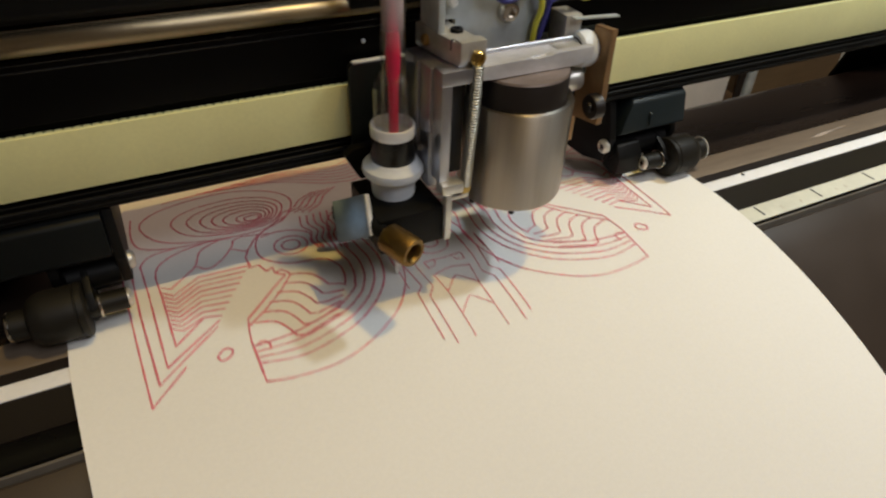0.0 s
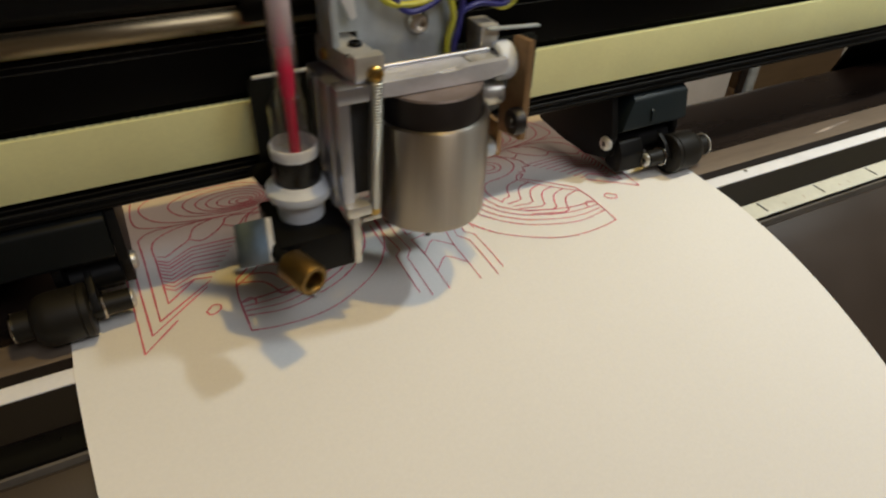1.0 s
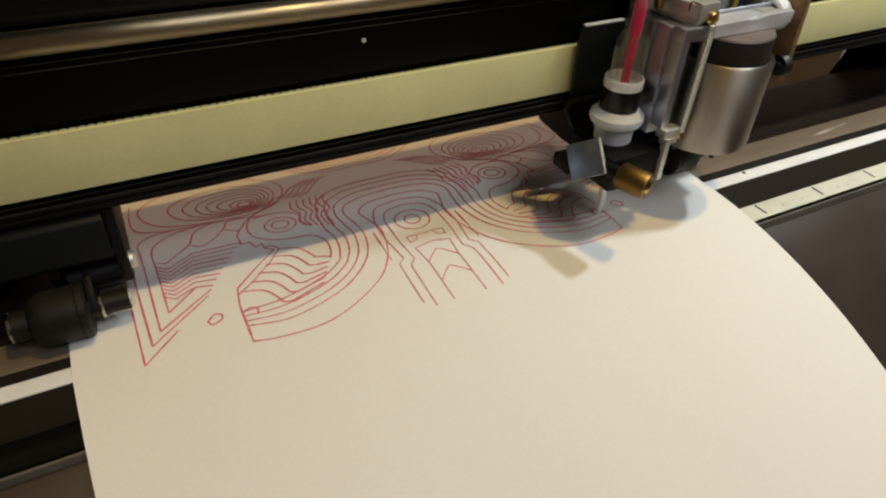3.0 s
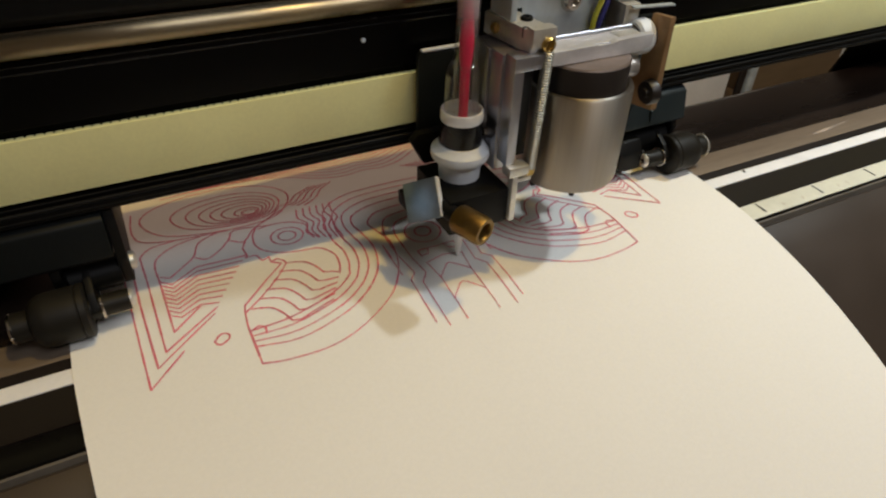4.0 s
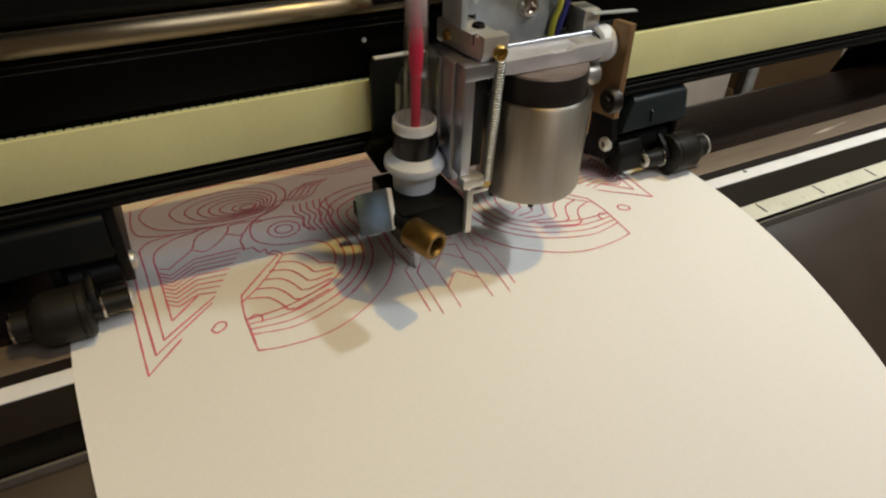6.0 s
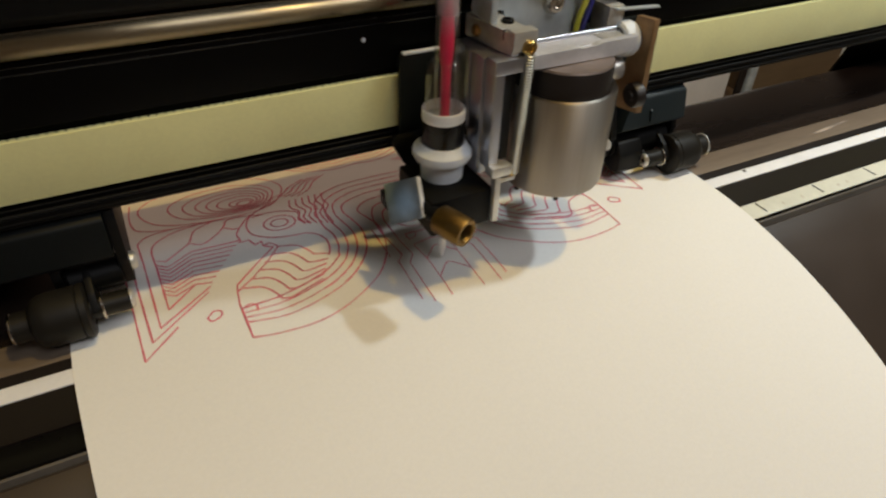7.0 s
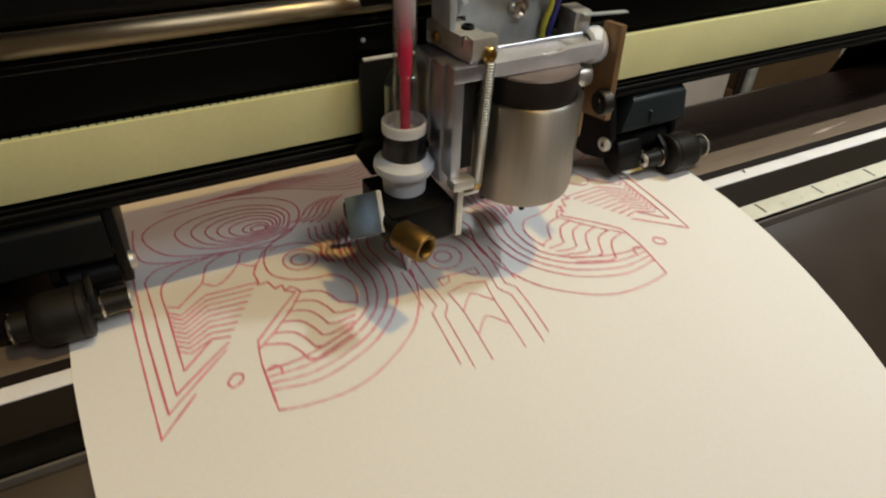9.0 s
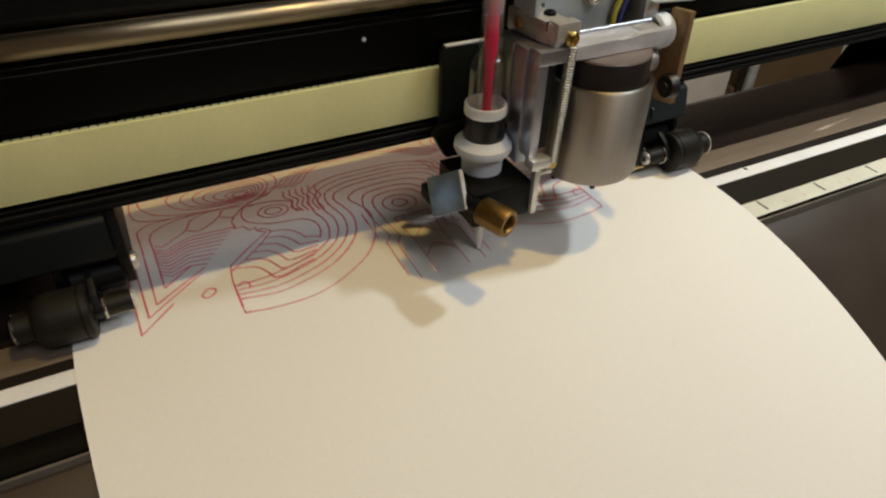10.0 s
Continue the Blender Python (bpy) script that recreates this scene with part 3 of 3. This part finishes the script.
    bolt_head = part("screw", cross_head(B(), c, 1.75, -side), "screw", t, "bright cross-head screw", at=at)
    part("recess_shade", cross_shade(B(), c, 1.75, -side, 0.2), "tick", bolt_head, at=at)
    b = B()
    outer = [(0, -2.0), (3.2, -2.0), (4.1, -2.7), (4.7, -3.8), (4.85, -4.8), (4.85, -9.5), (4.65, -9.65), (4.65, -9.8), (4.95, -9.95), (4.95, -10.9), (4.5, -11.2), (0, -11.2)]
    lathe(b, [(r, X(h)) for r, h in outer], (0, ax_y, ax_z), "x", 40)
    part("roller", b, "rubber", t, "dark rubber roller", at=at)
    part("hub", turned(B(), (ax_y, ax_z), 2.7, -2.3, 0.8), "rubber", t, at=at)
    part("ring", turned(B(), (ax_y, ax_z), 3.05 if side > 0 else 2.72, 0.75, 1.25, edge=0.15), "screw" if side > 0 else "chrome", t, "thin steel ring", at=at)
    return t


# ---------------------------------------------------------------- the pen carriage
def carriage():
    at = (-75, 0, 13)
    t = thing("pen_carriage", at, "metal plotter carriage with red pen, solenoid and brass thumbscrew", "plotter carriage")

    def p(name, bm, m, parent=t, label="", smooth=True):
        return part(name, bm, m, parent, label, smooth, at)

    # back plate in front of the belt
    b = prism(B(), [(-90.4, 22.5), (-90.4, 40.2), (-89.7, 40.9), (-34.0, 40.9), (-33.2, 40.2), (-33.2, 29.0), (-52, 22.5)], "y", 12.0, 13.2, 0.35)
    p("back_plate", b, "sheet_black", label="black sheet-metal back plate")
    p("plate_rim", box(B(), -89.6, -79.6, 11.9, 13.0, 40.75, 41.15, 0.12), "collar", label="pale strip along the upper edge")
    # bushing on the guide rod
    p("rod_bushing", lathe(B(), [(1.95, -89.6), (2.5, -89.6), (2.7, -89.3), (2.7, -73.5), (1.95, -73.5)], (0, 14.2, 51.9), "x", 36), "black", label="black bushing on the guide rod")
    # pen holder block
    p("holder_block", box(B(), -93.0, -80.4, -7.4, 7.0, 13.0, 20.4, 0.4), "satin", label="black pen holder block")
    p("holder_arm", prism(B(), [(-92.8, 24.0), (-91.2, 25.4), (-80.5, 25.4), (-80.5, 18.4), (-89.8, 18.4)], "y", 9.9, 11.9, 0.4), "satin")
    # pen
    pen = p("pen", lathe(B(), [(0, 17.0), (3.6, 17.0), (3.85, 18.6), (4.1, 24.0), (5.2, 24.4), (5.6, 25.2), (5.5, 26.2), (4.6, 26.9), (4.3, 27.5), (0, 27.5)], (-86.8, 1.0, 0)), "white", label="white nylon pen sleeve")
    p("grip", lathe(B(), [(0, 27.2), (3.85, 27.2), (3.95, 27.5), (3.95, 32.1), (0, 32.1)], (-86.8, 1.0, 0)), "gloss", pen, "black grip ring")
    p("ring", lathe(B(), [(3.0, 32.1), (3.9, 32.1), (3.95, 32.3), (3.95, 33.9), (3.82, 34.1), (3.5, 34.1), (3.35, 33.8), (3.35, 32.4)], (-86.8, 1.0, 0)), "collar", pen, "silver ring at the top of the holder")
    p("ring_floor", rod(B(), (-86.8, 1.0, 0), 3.4, 31.8, 32.4), "zinc", pen)
    p("refill_sleeve", lathe(B(), [(3.05, 32.3), (3.05, 40.6), (2.95, 41.2), (2.7, 41.8), (2.3, 42.5), (2.1, 42.9)], (-87.1, 1.0, 0)), "sleeve", pen, "clear plastic sleeve")
    p("refill_tube", lathe(B(), [(2.05, 32.4), (2.05, 80)], (-86.6, 1.0, 0)), "tubing", pen, "clear refill tube")
    p("refill_ink", lathe(B(), [(0, 32.5), (0.85, 32.5), (0.9, 41.6), (1.15, 43.4), (1.25, 46.5), (1.1, 49.0), (0.8, 52.0), (0.5, 55.0), (0, 57.0)], (-86.6, 1.0, 0)), "pen_ink", pen, "crimson ink column")
    p("refill_grease", lathe(B(), [(1.72, 45.6), (1.75, 79), (0, 79)], (-86.6, 1.0, 0)), "pen_haze", pen, "milky empty part of the refill")
    p("band", lathe(B(), [(2.06, 41.6), (2.18, 41.7), (2.18, 42.5), (2.06, 42.6)], (-86.6, 1.0, 0)), "tubing", pen)
    p("nib", lathe(B(), [(0, 0.3), (0.26, 0.35), (0.5, 1.2), (0.8, 3.4), (0.95, 13.2), (0, 13.2)], (-86.2, 0.8, 0), seg=20), "collar", pen, "thin steel pen tip")
    p("side_screw", rod(B(), (0, 0.0, 29.0), 0.8, -82.9, -81.6, "x", 16), "chrome", pen)
    # thumbscrew
    ax = Matrix.Rotation(radians(22), 3, "Z") @ Matrix.Rotation(radians(2), 3, "X") @ AXES["y"]
    p("screw_stem", rod(B(), (-92.6, -8.2, 18.4), 1.5, -2.0, 3.2, "y", 20, turn=ax), "satin")
    b = lathe(B(), [(0, -0.9), (2.4, -0.9), (2.7, -1.3), (2.75, -6.6), (2.5, -7.2), (1.85, -7.2), (1.6, -6.8), (1.6, -5.0), (0, -5.0)], (-92.6, -8.2, 18.2), "y", 36, turn=ax)
    p("thumbscrew", b, "brass", label="hollow brass thumbscrew")
    # tilted bright plate beside the holder
    pl = B()
    box(pl, -3.45, 3.45, -3.75, 3.75, -0.45, 0.45, 0.15)
    across, up = Vector((4.7, -4.1, 2.9)).normalized(), Vector((1.0, 5.1, 5.4)).normalized()
    up = (up - across * up.dot(across)).normalized()
    face = across.cross(up)
    m = Matrix((across, up, face)).transposed().to_4x4()
    m.translation = Vector((-96.3, -2.8, 19.2))
    bmesh.ops.transform(pl, matrix=m, verts=pl.verts)
    p("reflector_plate", pl, "mirror", label="small tilted bright metal plate")
    # A whiter strip paints in the plate edge that faces the lamp.
    edge = box(B(), 3.3, 3.75, -3.7, 3.7, -0.6, 0.6, 0.15)
    bmesh.ops.transform(edge, matrix=m, verts=edge.verts)
    p("plate_edge", edge, "collar", label="bright rounded edge")
    p("plate_stem", box(B(), -96.0, -92.5, -1.4, 2.2, 13.2, 15.6, 0.3), "satin")
    # Unseen block added behind the plate to fill out the shadow on the sheet.
    p("shadow_block", box(B(), -97.2, -92.8, 0.9, 6.6, 13.4, 16.4, 0.4), "satin")
    # upright slide column with an open front frame
    p("column", box(B(), -82.0, -77.6, -3.4, 6.5, 22.4, 44.8, 0.5), "alu", label="machined aluminium column")
    p("column_rib", box(B(), -82.5, -81.9, 0.4, 2.4, 23.0, 44.6, 0.2), "alu")
    p("frame_leg", box(B(), -81.4, -79.4, -6.6, -3.3, 24.8, 43.4, 0.35), "alu")
    p("frame_cap", box(B(), -81.5, -74.8, -6.7, -3.3, 42.6, 45.2, 0.35), "alu")
    # Black sheet behind the open frame paints the shade in its slot.
    p("slot_shade", box(B(), -79.5, -75.7, -3.9, -3.3, 24.8, 42.7, 0.1), "tick")
    p("foot_tab", box(B(), -81.4, -77.2, -8.2, -5.4, 23.0, 25.0, 0.25), "alu_soft", label="bright metal spring tab")
    p("foot", box(B(), -80.7, -79.5, -8.4, -6.8, 13.5, 23.1, 0.15), "alu_soft")
    p("foot_screw", rod(B(), (-76.3, -6.4, 23.0), 1.0, -1.4, 1.2, "y", 20, edge=0.35), "bright_brass")
    p("foot_tab", box(B(), -78.0, -74.4, -5.4, -3.6, 19.6, 20.6, 0.2), "alu_soft")
    # top clamp
    b = prism(B(), [(-80.0, 7.0), (-74.8, 7.6), (-73.3, -5.2), (-78.0, -5.5)], "z", 44.9, 48.9, 0.5)
    clamp = p("top_clamp", b, "alu_soft", label="cast metal clamp with screws")
    p("clamp_screw", lathe(B(), [(0, 48.4), (1.1, 48.4), (1.1, 49.3), (0.9, 49.5), (0.5, 49.5), (0.45, 49.1), (0, 49.1)], (-75.7, 0.0, 0), seg=20), "black", clamp)
    p("clamp_screw", rod(B(), (0, 3.6, 46.8), 1.0, -80.2, -79.0, "x", 20, edge=0.3), "bright_brass", clamp)
    adj = lathe(B(), [(0, 1.0), (1.3, 1.0), (1.3, -1.2), (1.0, -1.55), (0.62, -1.55), (0.5, -1.2), (0, -1.2)], (-74.9, -5.2, 46.5), "y", 24)
    p("clamp_screw", adj, "bright_brass", clamp, "brass adjusting screw")
    p("clamp_foot", box(B(), -78.0, -73.2, -5.9, -3.4, 45.8, 49.3, 0.45), "alu_soft", clamp)
    p("clamp_slot", box(B(), -78.4, -74.6, -3.35, -2.95, 47.2, 48.96, 0.1), "tick", clamp)
    # spring
    turns, n = 44, 44 * 8
    a, c = Vector((-74.9, -6.3, 45.6)), Vector((-76.2, -7.0, 23.6))
    pts = [a.lerp(c, k / n) + Vector((0.88 * math.cos(2 * math.pi * turns * k / n), 0.88 * math.sin(2 * math.pi * turns * k / n), 0)) for k in range(n + 1)]
    p("spring", sweep(B(), pts, 0.24, 5), "spring", label="thin coil spring")
    # lifting link over the solenoid
    b = prism(B(), [(-76.4, 44.7), (-76.4, 42.4), (-72.0, 42.2), (-66.0, 42.15), (-55.0, 42.1), (-51.4, 42.6), (-51.2, 45.1), (-59.6, 45.0), (-60.6, 44.4), (-63.0, 44.3), (-64.0, 44.8)], "y", -5.8, -4.4, 0.2)
    p("link_bar", b, "link_alu", label="bright metal lifting link")
    p("link_top", box(B(), -73.2, -57.0, -4.5, 0.3, 43.7, 44.3, 0.15), "link_alu")
    p("link_rod", rod(B(), (0, 0.3, 44.5), 0.55, -74.0, -51.5, "x", 24), "alu")
    p("link_end", box(B(), -56.6, -51.3, -4.6, 1.4, 42.0, 44.2, 0.4), "alu_soft")
    p("link_web", box(B(), -75.6, -52.5, -4.5, 0.0, 42.2, 42.8, 0.2), "alu_soft")
    # solenoid
    sol = p("solenoid", lathe(B(), [(0, 17.2), (9.0, 17.2), (9.8, 17.6), (10.15, 18.5), (10.15, 36.4), (9.9, 36.9), (9.1, 36.9), (8.9, 36.5), (8.9, 30), (0, 30)], (-63.4, -1.6, 0), seg=72), "cup", label="brushed steel solenoid cup")
    p("core", lathe(B(), [(0, 30.5), (8.75, 30.5), (8.75, 41.4), (8.5, 41.8), (7.2, 41.8), (0, 41.8)], (-63.4, -1.6, 0), seg=56), "core", sol, "dark brown coil body")
    p("pole", lathe(B(), [(0, 41.6), (8.7, 41.6), (8.5, 41.95), (0, 42.05)], (-63.4, -1.6, 0), seg=48), "core_top", sol)
    for k in (-0.75, 0.15):
        c = (-63.4 + 9.2 * math.sin(k - 0.62), -1.6 - 9.2 * math.cos(k - 0.62), 0)
        p("cup_stud", rod(B(), c, 0.55, 16.7, 17.5, "z", 12), "core", sol)
    # zinc mounting plate with its screw
    b = prism(B(), [(-73.0, 40.0), (-73.4, 49.3), (-78.6, 49.3), (-78.6, 63), (-75.4, 63), (-74.4, 54.8), (-69.2, 54.8), (-68.6, 54.0), (-62.8, 53.8), (-60.8, 55.6), (-56.4, 55.6), (-55.6, 40.0)], "y", 4.8, 5.7, 0.15)
    plate = p("mount_plate", b, "zinc", label="blue-grey zinc mounting plate")
    p("plate_flange", box(B(), -79.6, -78.4, -1.0, 5.7, 49.2, 66, 0.2), "zinc", plate)
    p("flange_tab", prism(B(), [(-77.4, 56.4), (-74.8, 57.0), (-74.2, 52.2), (-75.0, 51.6)], "y", 2.6, 4.9, 0.2), "collar", plate)
    p("plate_boss", lathe(B(), [(0, 5.2), (2.1, 5.2), (2.1, 4.2), (1.5, 3.4), (1.0, 3.4), (0.9, 4.2), (0, 4.2)], (-63.2, 0, 49.4), "y", 28), "chrome", plate, "bright socket screw")
    # right end: sheet bracket, nylon wheel, bolt
    p("end_block", box(B(), -52.6, -49.0, 1.4, 6.6, 42.6, 48.2, 0.35), "alu_soft")
    p("end_plate", prism(B(), [(-51.6, 48.0), (-41.4, 47.4), (-41.4, 47.05), (-51.6, 47.65)], "y", 0.2, 1.4, 0.1), "zinc")
    b = prism(B(), [(-4.7, 47.0), (0.2, 46.4), (0.5, 36.8), (2.8, 34.6), (2.6, 27.2), (-5.2, 28.6), (-5.0, 36.0)], "x", -46.9, -45.6, 0.2)
    br = p("bronze_bracket", b, "bronze", label="bronze-coloured bracket")
    p("bracket_bolt", lathe(B(), [(0, -49.2), (0.9, -49.2), (1.0, -48.6), (2.2, -48.7), (2.45, -48.2), (2.45, -46.8), (0, -46.8)], (0, -4.4, 32.4), "x", 28), "core", br, "dark steel bolt")
    p("wheel", lathe(B(), [(0, -50.4), (2.8, -50.4), (3.3, -50.0), (3.4, -49.4), (3.4, -47.6), (3.1, -47.0), (0, -47.0)], (0, 0.6, 42.0), "x", 40), "white", label="white nylon guide wheel")
    p("wheel_ring", lathe(B(), [(1.7, -50.2), (2.2, -50.6), (2.6, -50.2)], (0, 0.6, 42.0), "x", 32), "core")
    p("wheel_axle", rod(B(), (0, 0.6, 42.0), 1.7, -52.6, -50.2, "x", 24), "chrome")
    p("guide_cone", lathe(B(), [(0, -52.4), (1.2, -52.4), (2.4, -50.6), (2.4, -48.2), (0, -47.0)], (0, 1.4, 36.0), "x", 28), "alu_soft", label="dull grey roller")
    p("lower_wheel", rod(B(), (0, 5.0, 22.4), 2.1, -49.8, -46.4, "x", 28), "white", label="white lower guide wheel")
    p("lower_arm", box(B(), -46.4, -45.4, 3.0, 9.0, 21.0, 28.0, 0.2), "bronze")
    # wires
    for name, m, ctrl in (
        ("wire", "wire_b", [(-57.0, 4.0, 40.7), (-56.8, 3.6, 44.2), (-56.0, 3.0, 49.2), (-55.8, 2.8, 54.2), (-57.4, 3.4, 59.2)]),
        ("wire", "wire_y", [(-57.8, 4.0, 42.2), (-57.8, 3.6, 46.2), (-57.2, 3.0, 50.2), (-58.8, 2.8, 55.2), (-60.4, 3.4, 61.2)]),
        ("wire", "wire_b", [(-56.4, 3.4, 50.2), (-52.4, 3.0, 51.6), (-47.8, 3.0, 51.0), (-46.4, 3.4, 52.0), (-49.9, 3.8, 53.2), (-55.4, 4.0, 54.4), (-60.4, 4.4, 58.2)]),
        ("wire", "wire_y", [(-62.4, 3.4, 57.2), (-54.4, 3.0, 54.2), (-48.4, 2.8, 53.0), (-45.6, 3.0, 51.4), (-47.6, 3.2, 50.4), (-50.4, 3.4, 51.6)]),
        ("wire", "wire_y", [(-72.4, 3.6, 59.2), (-69.4, 2.8, 54.0), (-64.4, 2.6, 53.0), (-60.8, 2.8, 54.2), (-59.4, 3.4, 59.2)]),
        ("wire", "wire_b", [(-70.4, 3.4, 59.2), (-66.4, 2.6, 52.4), (-61.4, 2.4, 52.8), (-57.8, 2.8, 56.2), (-57.4, 3.4, 61.2)]),
    ):
        p(name, sweep(B(), spline(ctrl, 10), 0.55, 8), m)
    return t


# ---------------------------------------------------------------- what shows behind the plotter
def behind():
    ob = part("end_housing", box(B(), -420, -152, 42, 70, -130, 21, 2), "black", at=(-280, 56, -140))
    ob.location = Vector((-280, 56, -140)) * MM
    tagged(ob, "black rear housing at the plotter's end", "housing")
    ob = part("end_housing", prism(B(), [(110.8, 4.8), (104.0, -6.0), (100.0, -130), (420, -130), (420, 21), (122, 21)], "y", 45.2, 46.4, 0.3), "black", at=(260, 58, -140))
    ob.location = Vector((260, 58, -140)) * MM
    tagged(ob, "black rear housing with a slanted edge at the plotter's end", "housing")
    for name, bm, m, foot, label, kind in (
        ("storage_box", box(B(), 171, 298, 237, 320, -140, -4, 2), "pale", (235, 280), "pale cardboard box standing behind the plotter", "box"),
        ("metal_post", rod(B(), (306, 233, 0), 2.7, -140, 10, "z", 20), "core", (306, 233), "dark metal post behind the plotter", "post"),
        ("metal_post", rod(B(), (316, 233, 0), 4.0, -140, 10, "z", 20), "zinc", (316, 233), "light grey metal post behind the plotter", "post"),
        ("wooden_crate", box(B(), 326, 437, 241, 330, -140, -16, 3), "wood", (380, 285), "brown wooden crate behind the plotter", "crate"),
        ("storage_box", box(B(), 440, 480, 241, 310, -140, -16, 1.5), "pale", (460, 275), "pale box beside the wooden crate", "box"),
    ):
        at = (foot[0], foot[1], -140)
        ob = part(name, bm, m, at=at)
        ob.location = Vector(at) * MM
        tagged(ob, label, kind)
    b = box(B(), -700, 700, -110, 420, -175, -140, 3)
    for x in (-640, 640):
        for y in (-60, 370):
            box(b, x - 30, x + 30, y - 30, y + 30, -950, -175, 2)
    ob = part("work_table", b, "wood", at=(0, 150, -950))
    ob.location = Vector((0, 150, -950)) * MM
    tagged(ob, "brown wooden work table under the plotter", "table")
    b = box(B(), -420, 420, -80, 44, -140, -62, 3)
    ob = part("plotter_stand", b, "black", at=(0, -20, -140))
    ob.location = Vector((0, -20, -140)) * MM
    tagged(ob, "black lower housing of the plotter on the table", "housing")


# ---------------------------------------------------------------- motion
SLIDE = [
    (0.0, -2.0), (0.1, -4.7), (0.2, -8.8), (0.3, -12.9), (0.4, -18.4), (0.5, -24.1), (0.6, -29.5), (0.7, -32.3), (0.8, -30.1), (0.9, -24.6),
    (1.0, -19.8), (1.1, -14.4), (1.2, -9.6), (1.3, -6.0), (1.4, -4.2), (1.5, -3.8), (1.6, -1.8), (1.7, 2.6), (1.8, 8.2), (1.9, 13.4), (2.0, 17.1),
    (2.1, 18.4), (2.2, 19.2), (2.3, 22.0), (2.4, 25.9), (2.5, 30.6), (2.6, 36.1), (2.7, 42.0), (2.9, 49.0), (3.2, 43.0), (3.5, 25.0), (3.8, 13.2),
    (3.9, 11.6), (4.0, 11.5), (4.1, 13.5), (4.2, 15.0), (4.4, 14.8), (4.5, 11.6), (4.6, 11.4), (4.8, 11.4), (4.9, 4.0), (5.0, 3.4), (5.3, 3.6), (5.4, 0.0), (5.5, 0.0), (5.7, 0.7),
]
SLIDE += [
    (6.2, 2.4), (6.8, 4.6), (6.9, 6.7), (7.0, 7.7), (7.1, 13.2), (7.2, 13.5), (7.4, 13.8), (7.5, 12.9), (7.6, 8.9), (7.7, 3.6), (7.8, 2.0), (8.0, 1.8),
    (8.1, 0.2), (8.3, -0.4), (8.5, -1.8), (8.6, -1.7), (8.8, 0.0), (9.0, 0.1), (9.1, 1.7), (9.2, 6.3), (9.3, 12.0), (9.4, 15.0), (9.5, 15.1), (9.7, 16.8), (10.0, 16.2),
]
FEED = [
    (0.0, 14.0), (0.1, 18.8), (0.2, 21.9), (0.3, 25.4), (0.4, 27.3), (0.5, 28.3), (0.6, 28.2), (0.8, 26.7), (1.0, 26.2), (1.1, 24.1), (1.2, 20.9), (1.3, 15.9), (1.4, 8.5), (1.5, 0.4),
    (1.6, -3.2), (1.7, -5.4), (1.8, -5.8), (1.9, -3.6), (2.0, 0.1), (2.1, 5.6), (2.2, 12.0), (2.3, 17.4), (2.4, 21.6), (2.5, 23.8), (2.7, 24.7), (3.2, 21.5), (3.8, 16.6),
    (4.0, 18.0), (4.1, 20.6), (4.2, 24.2), (4.3, 28.6), (4.4, 29.8), (4.5, 29.2), (4.6, 26.0), (4.7, 20.9), (4.8, 18.6), (5.0, 18.4), (5.1, 19.6), (5.2, 23.2), (5.3, 29.2), (5.4, 31.4),
    (5.5, 31.5), (5.6, 26.8), (5.7, 21.6),
]
FEED += [
    (6.2, 21.0), (6.8, 26.8), (7.0, 24.5), (7.1, 22.0), (7.2, 21.2), (7.3, 16.1), (7.4, 8.8), (7.5, 1.6), (7.6, 0.2), (7.7, 1.8), (7.8, 7.6), (7.9, 13.4), (8.0, 17.3), (8.1, 22.8), (8.2, 27.4),
    (8.3, 30.5), (8.4, 30.5), (8.5, 28.0), (8.6, 26.0), (8.7, 20.2), (8.8, 16.4), (8.9, 12.3), (9.0, 8.0), (9.1, 1.6), (9.2, -1.0), (9.3, -0.2), (9.4, 3.2), (9.5, 11.0), (9.6, 16.6), (9.7, 20.3), (9.8, 25.6), (9.9, 28.4), (10.0, 31.4),
]


# the pen holder is lifted for a moment when the carriage jumps between strokes
LIFT = [(0.0, 0.0), (4.8, 0.0), (4.87, 0.8), (4.93, 0.8), (5.0, 0.0), (5.33, 0.0), (5.4, 0.6), (5.47, 0.0), (6.9, 0.0), (6.97, 0.9), (7.07, 0.9), (7.17, 0.0), (10.0, 0.0)]
LIFTED = ("pen", "holder_block", "thumbscrew", "screw_stem", "reflector_plate", "plate_edge", "plate_stem", "shadow_block", "foot", "foot_tab", "foot_screw")


def band_pose(u):
    y, z, slope = paper_at(u)
    return pose(0, (y) * MM, (z + 0.10) * MM, math.degrees(math.atan(slope)), 0, 0)


room()
plotter()
rail()
drive = belt()
sheet, sheet_at = paper()
bands = ink_bands(sheet, sheet_at)
pinch_roller(1)
pinch_roller(-1)
head = carriage()
behind()


def motions():
    base = head.location.copy()
    walk(head, [(t, Matrix.Translation(base + Vector((s * MM, 0, 0)))) for t, s in SLIDE])
    base_b = drive.location.copy()
    walk(drive, [(t, Matrix.Translation(base_b + Vector((s * MM, 0, 0)))) for t, s in SLIDE])
    for ob in head.children:
        if ob.name.split(".")[0] in LIFTED:
            walk(ob, [(t, Matrix.Translation((0, 0, z * MM))) for t, z in LIFT])
    for mid_u, ob in bands:
        walk(ob, [(t, band_pose(mid_u + f)) for t, f in FEED])


motions()
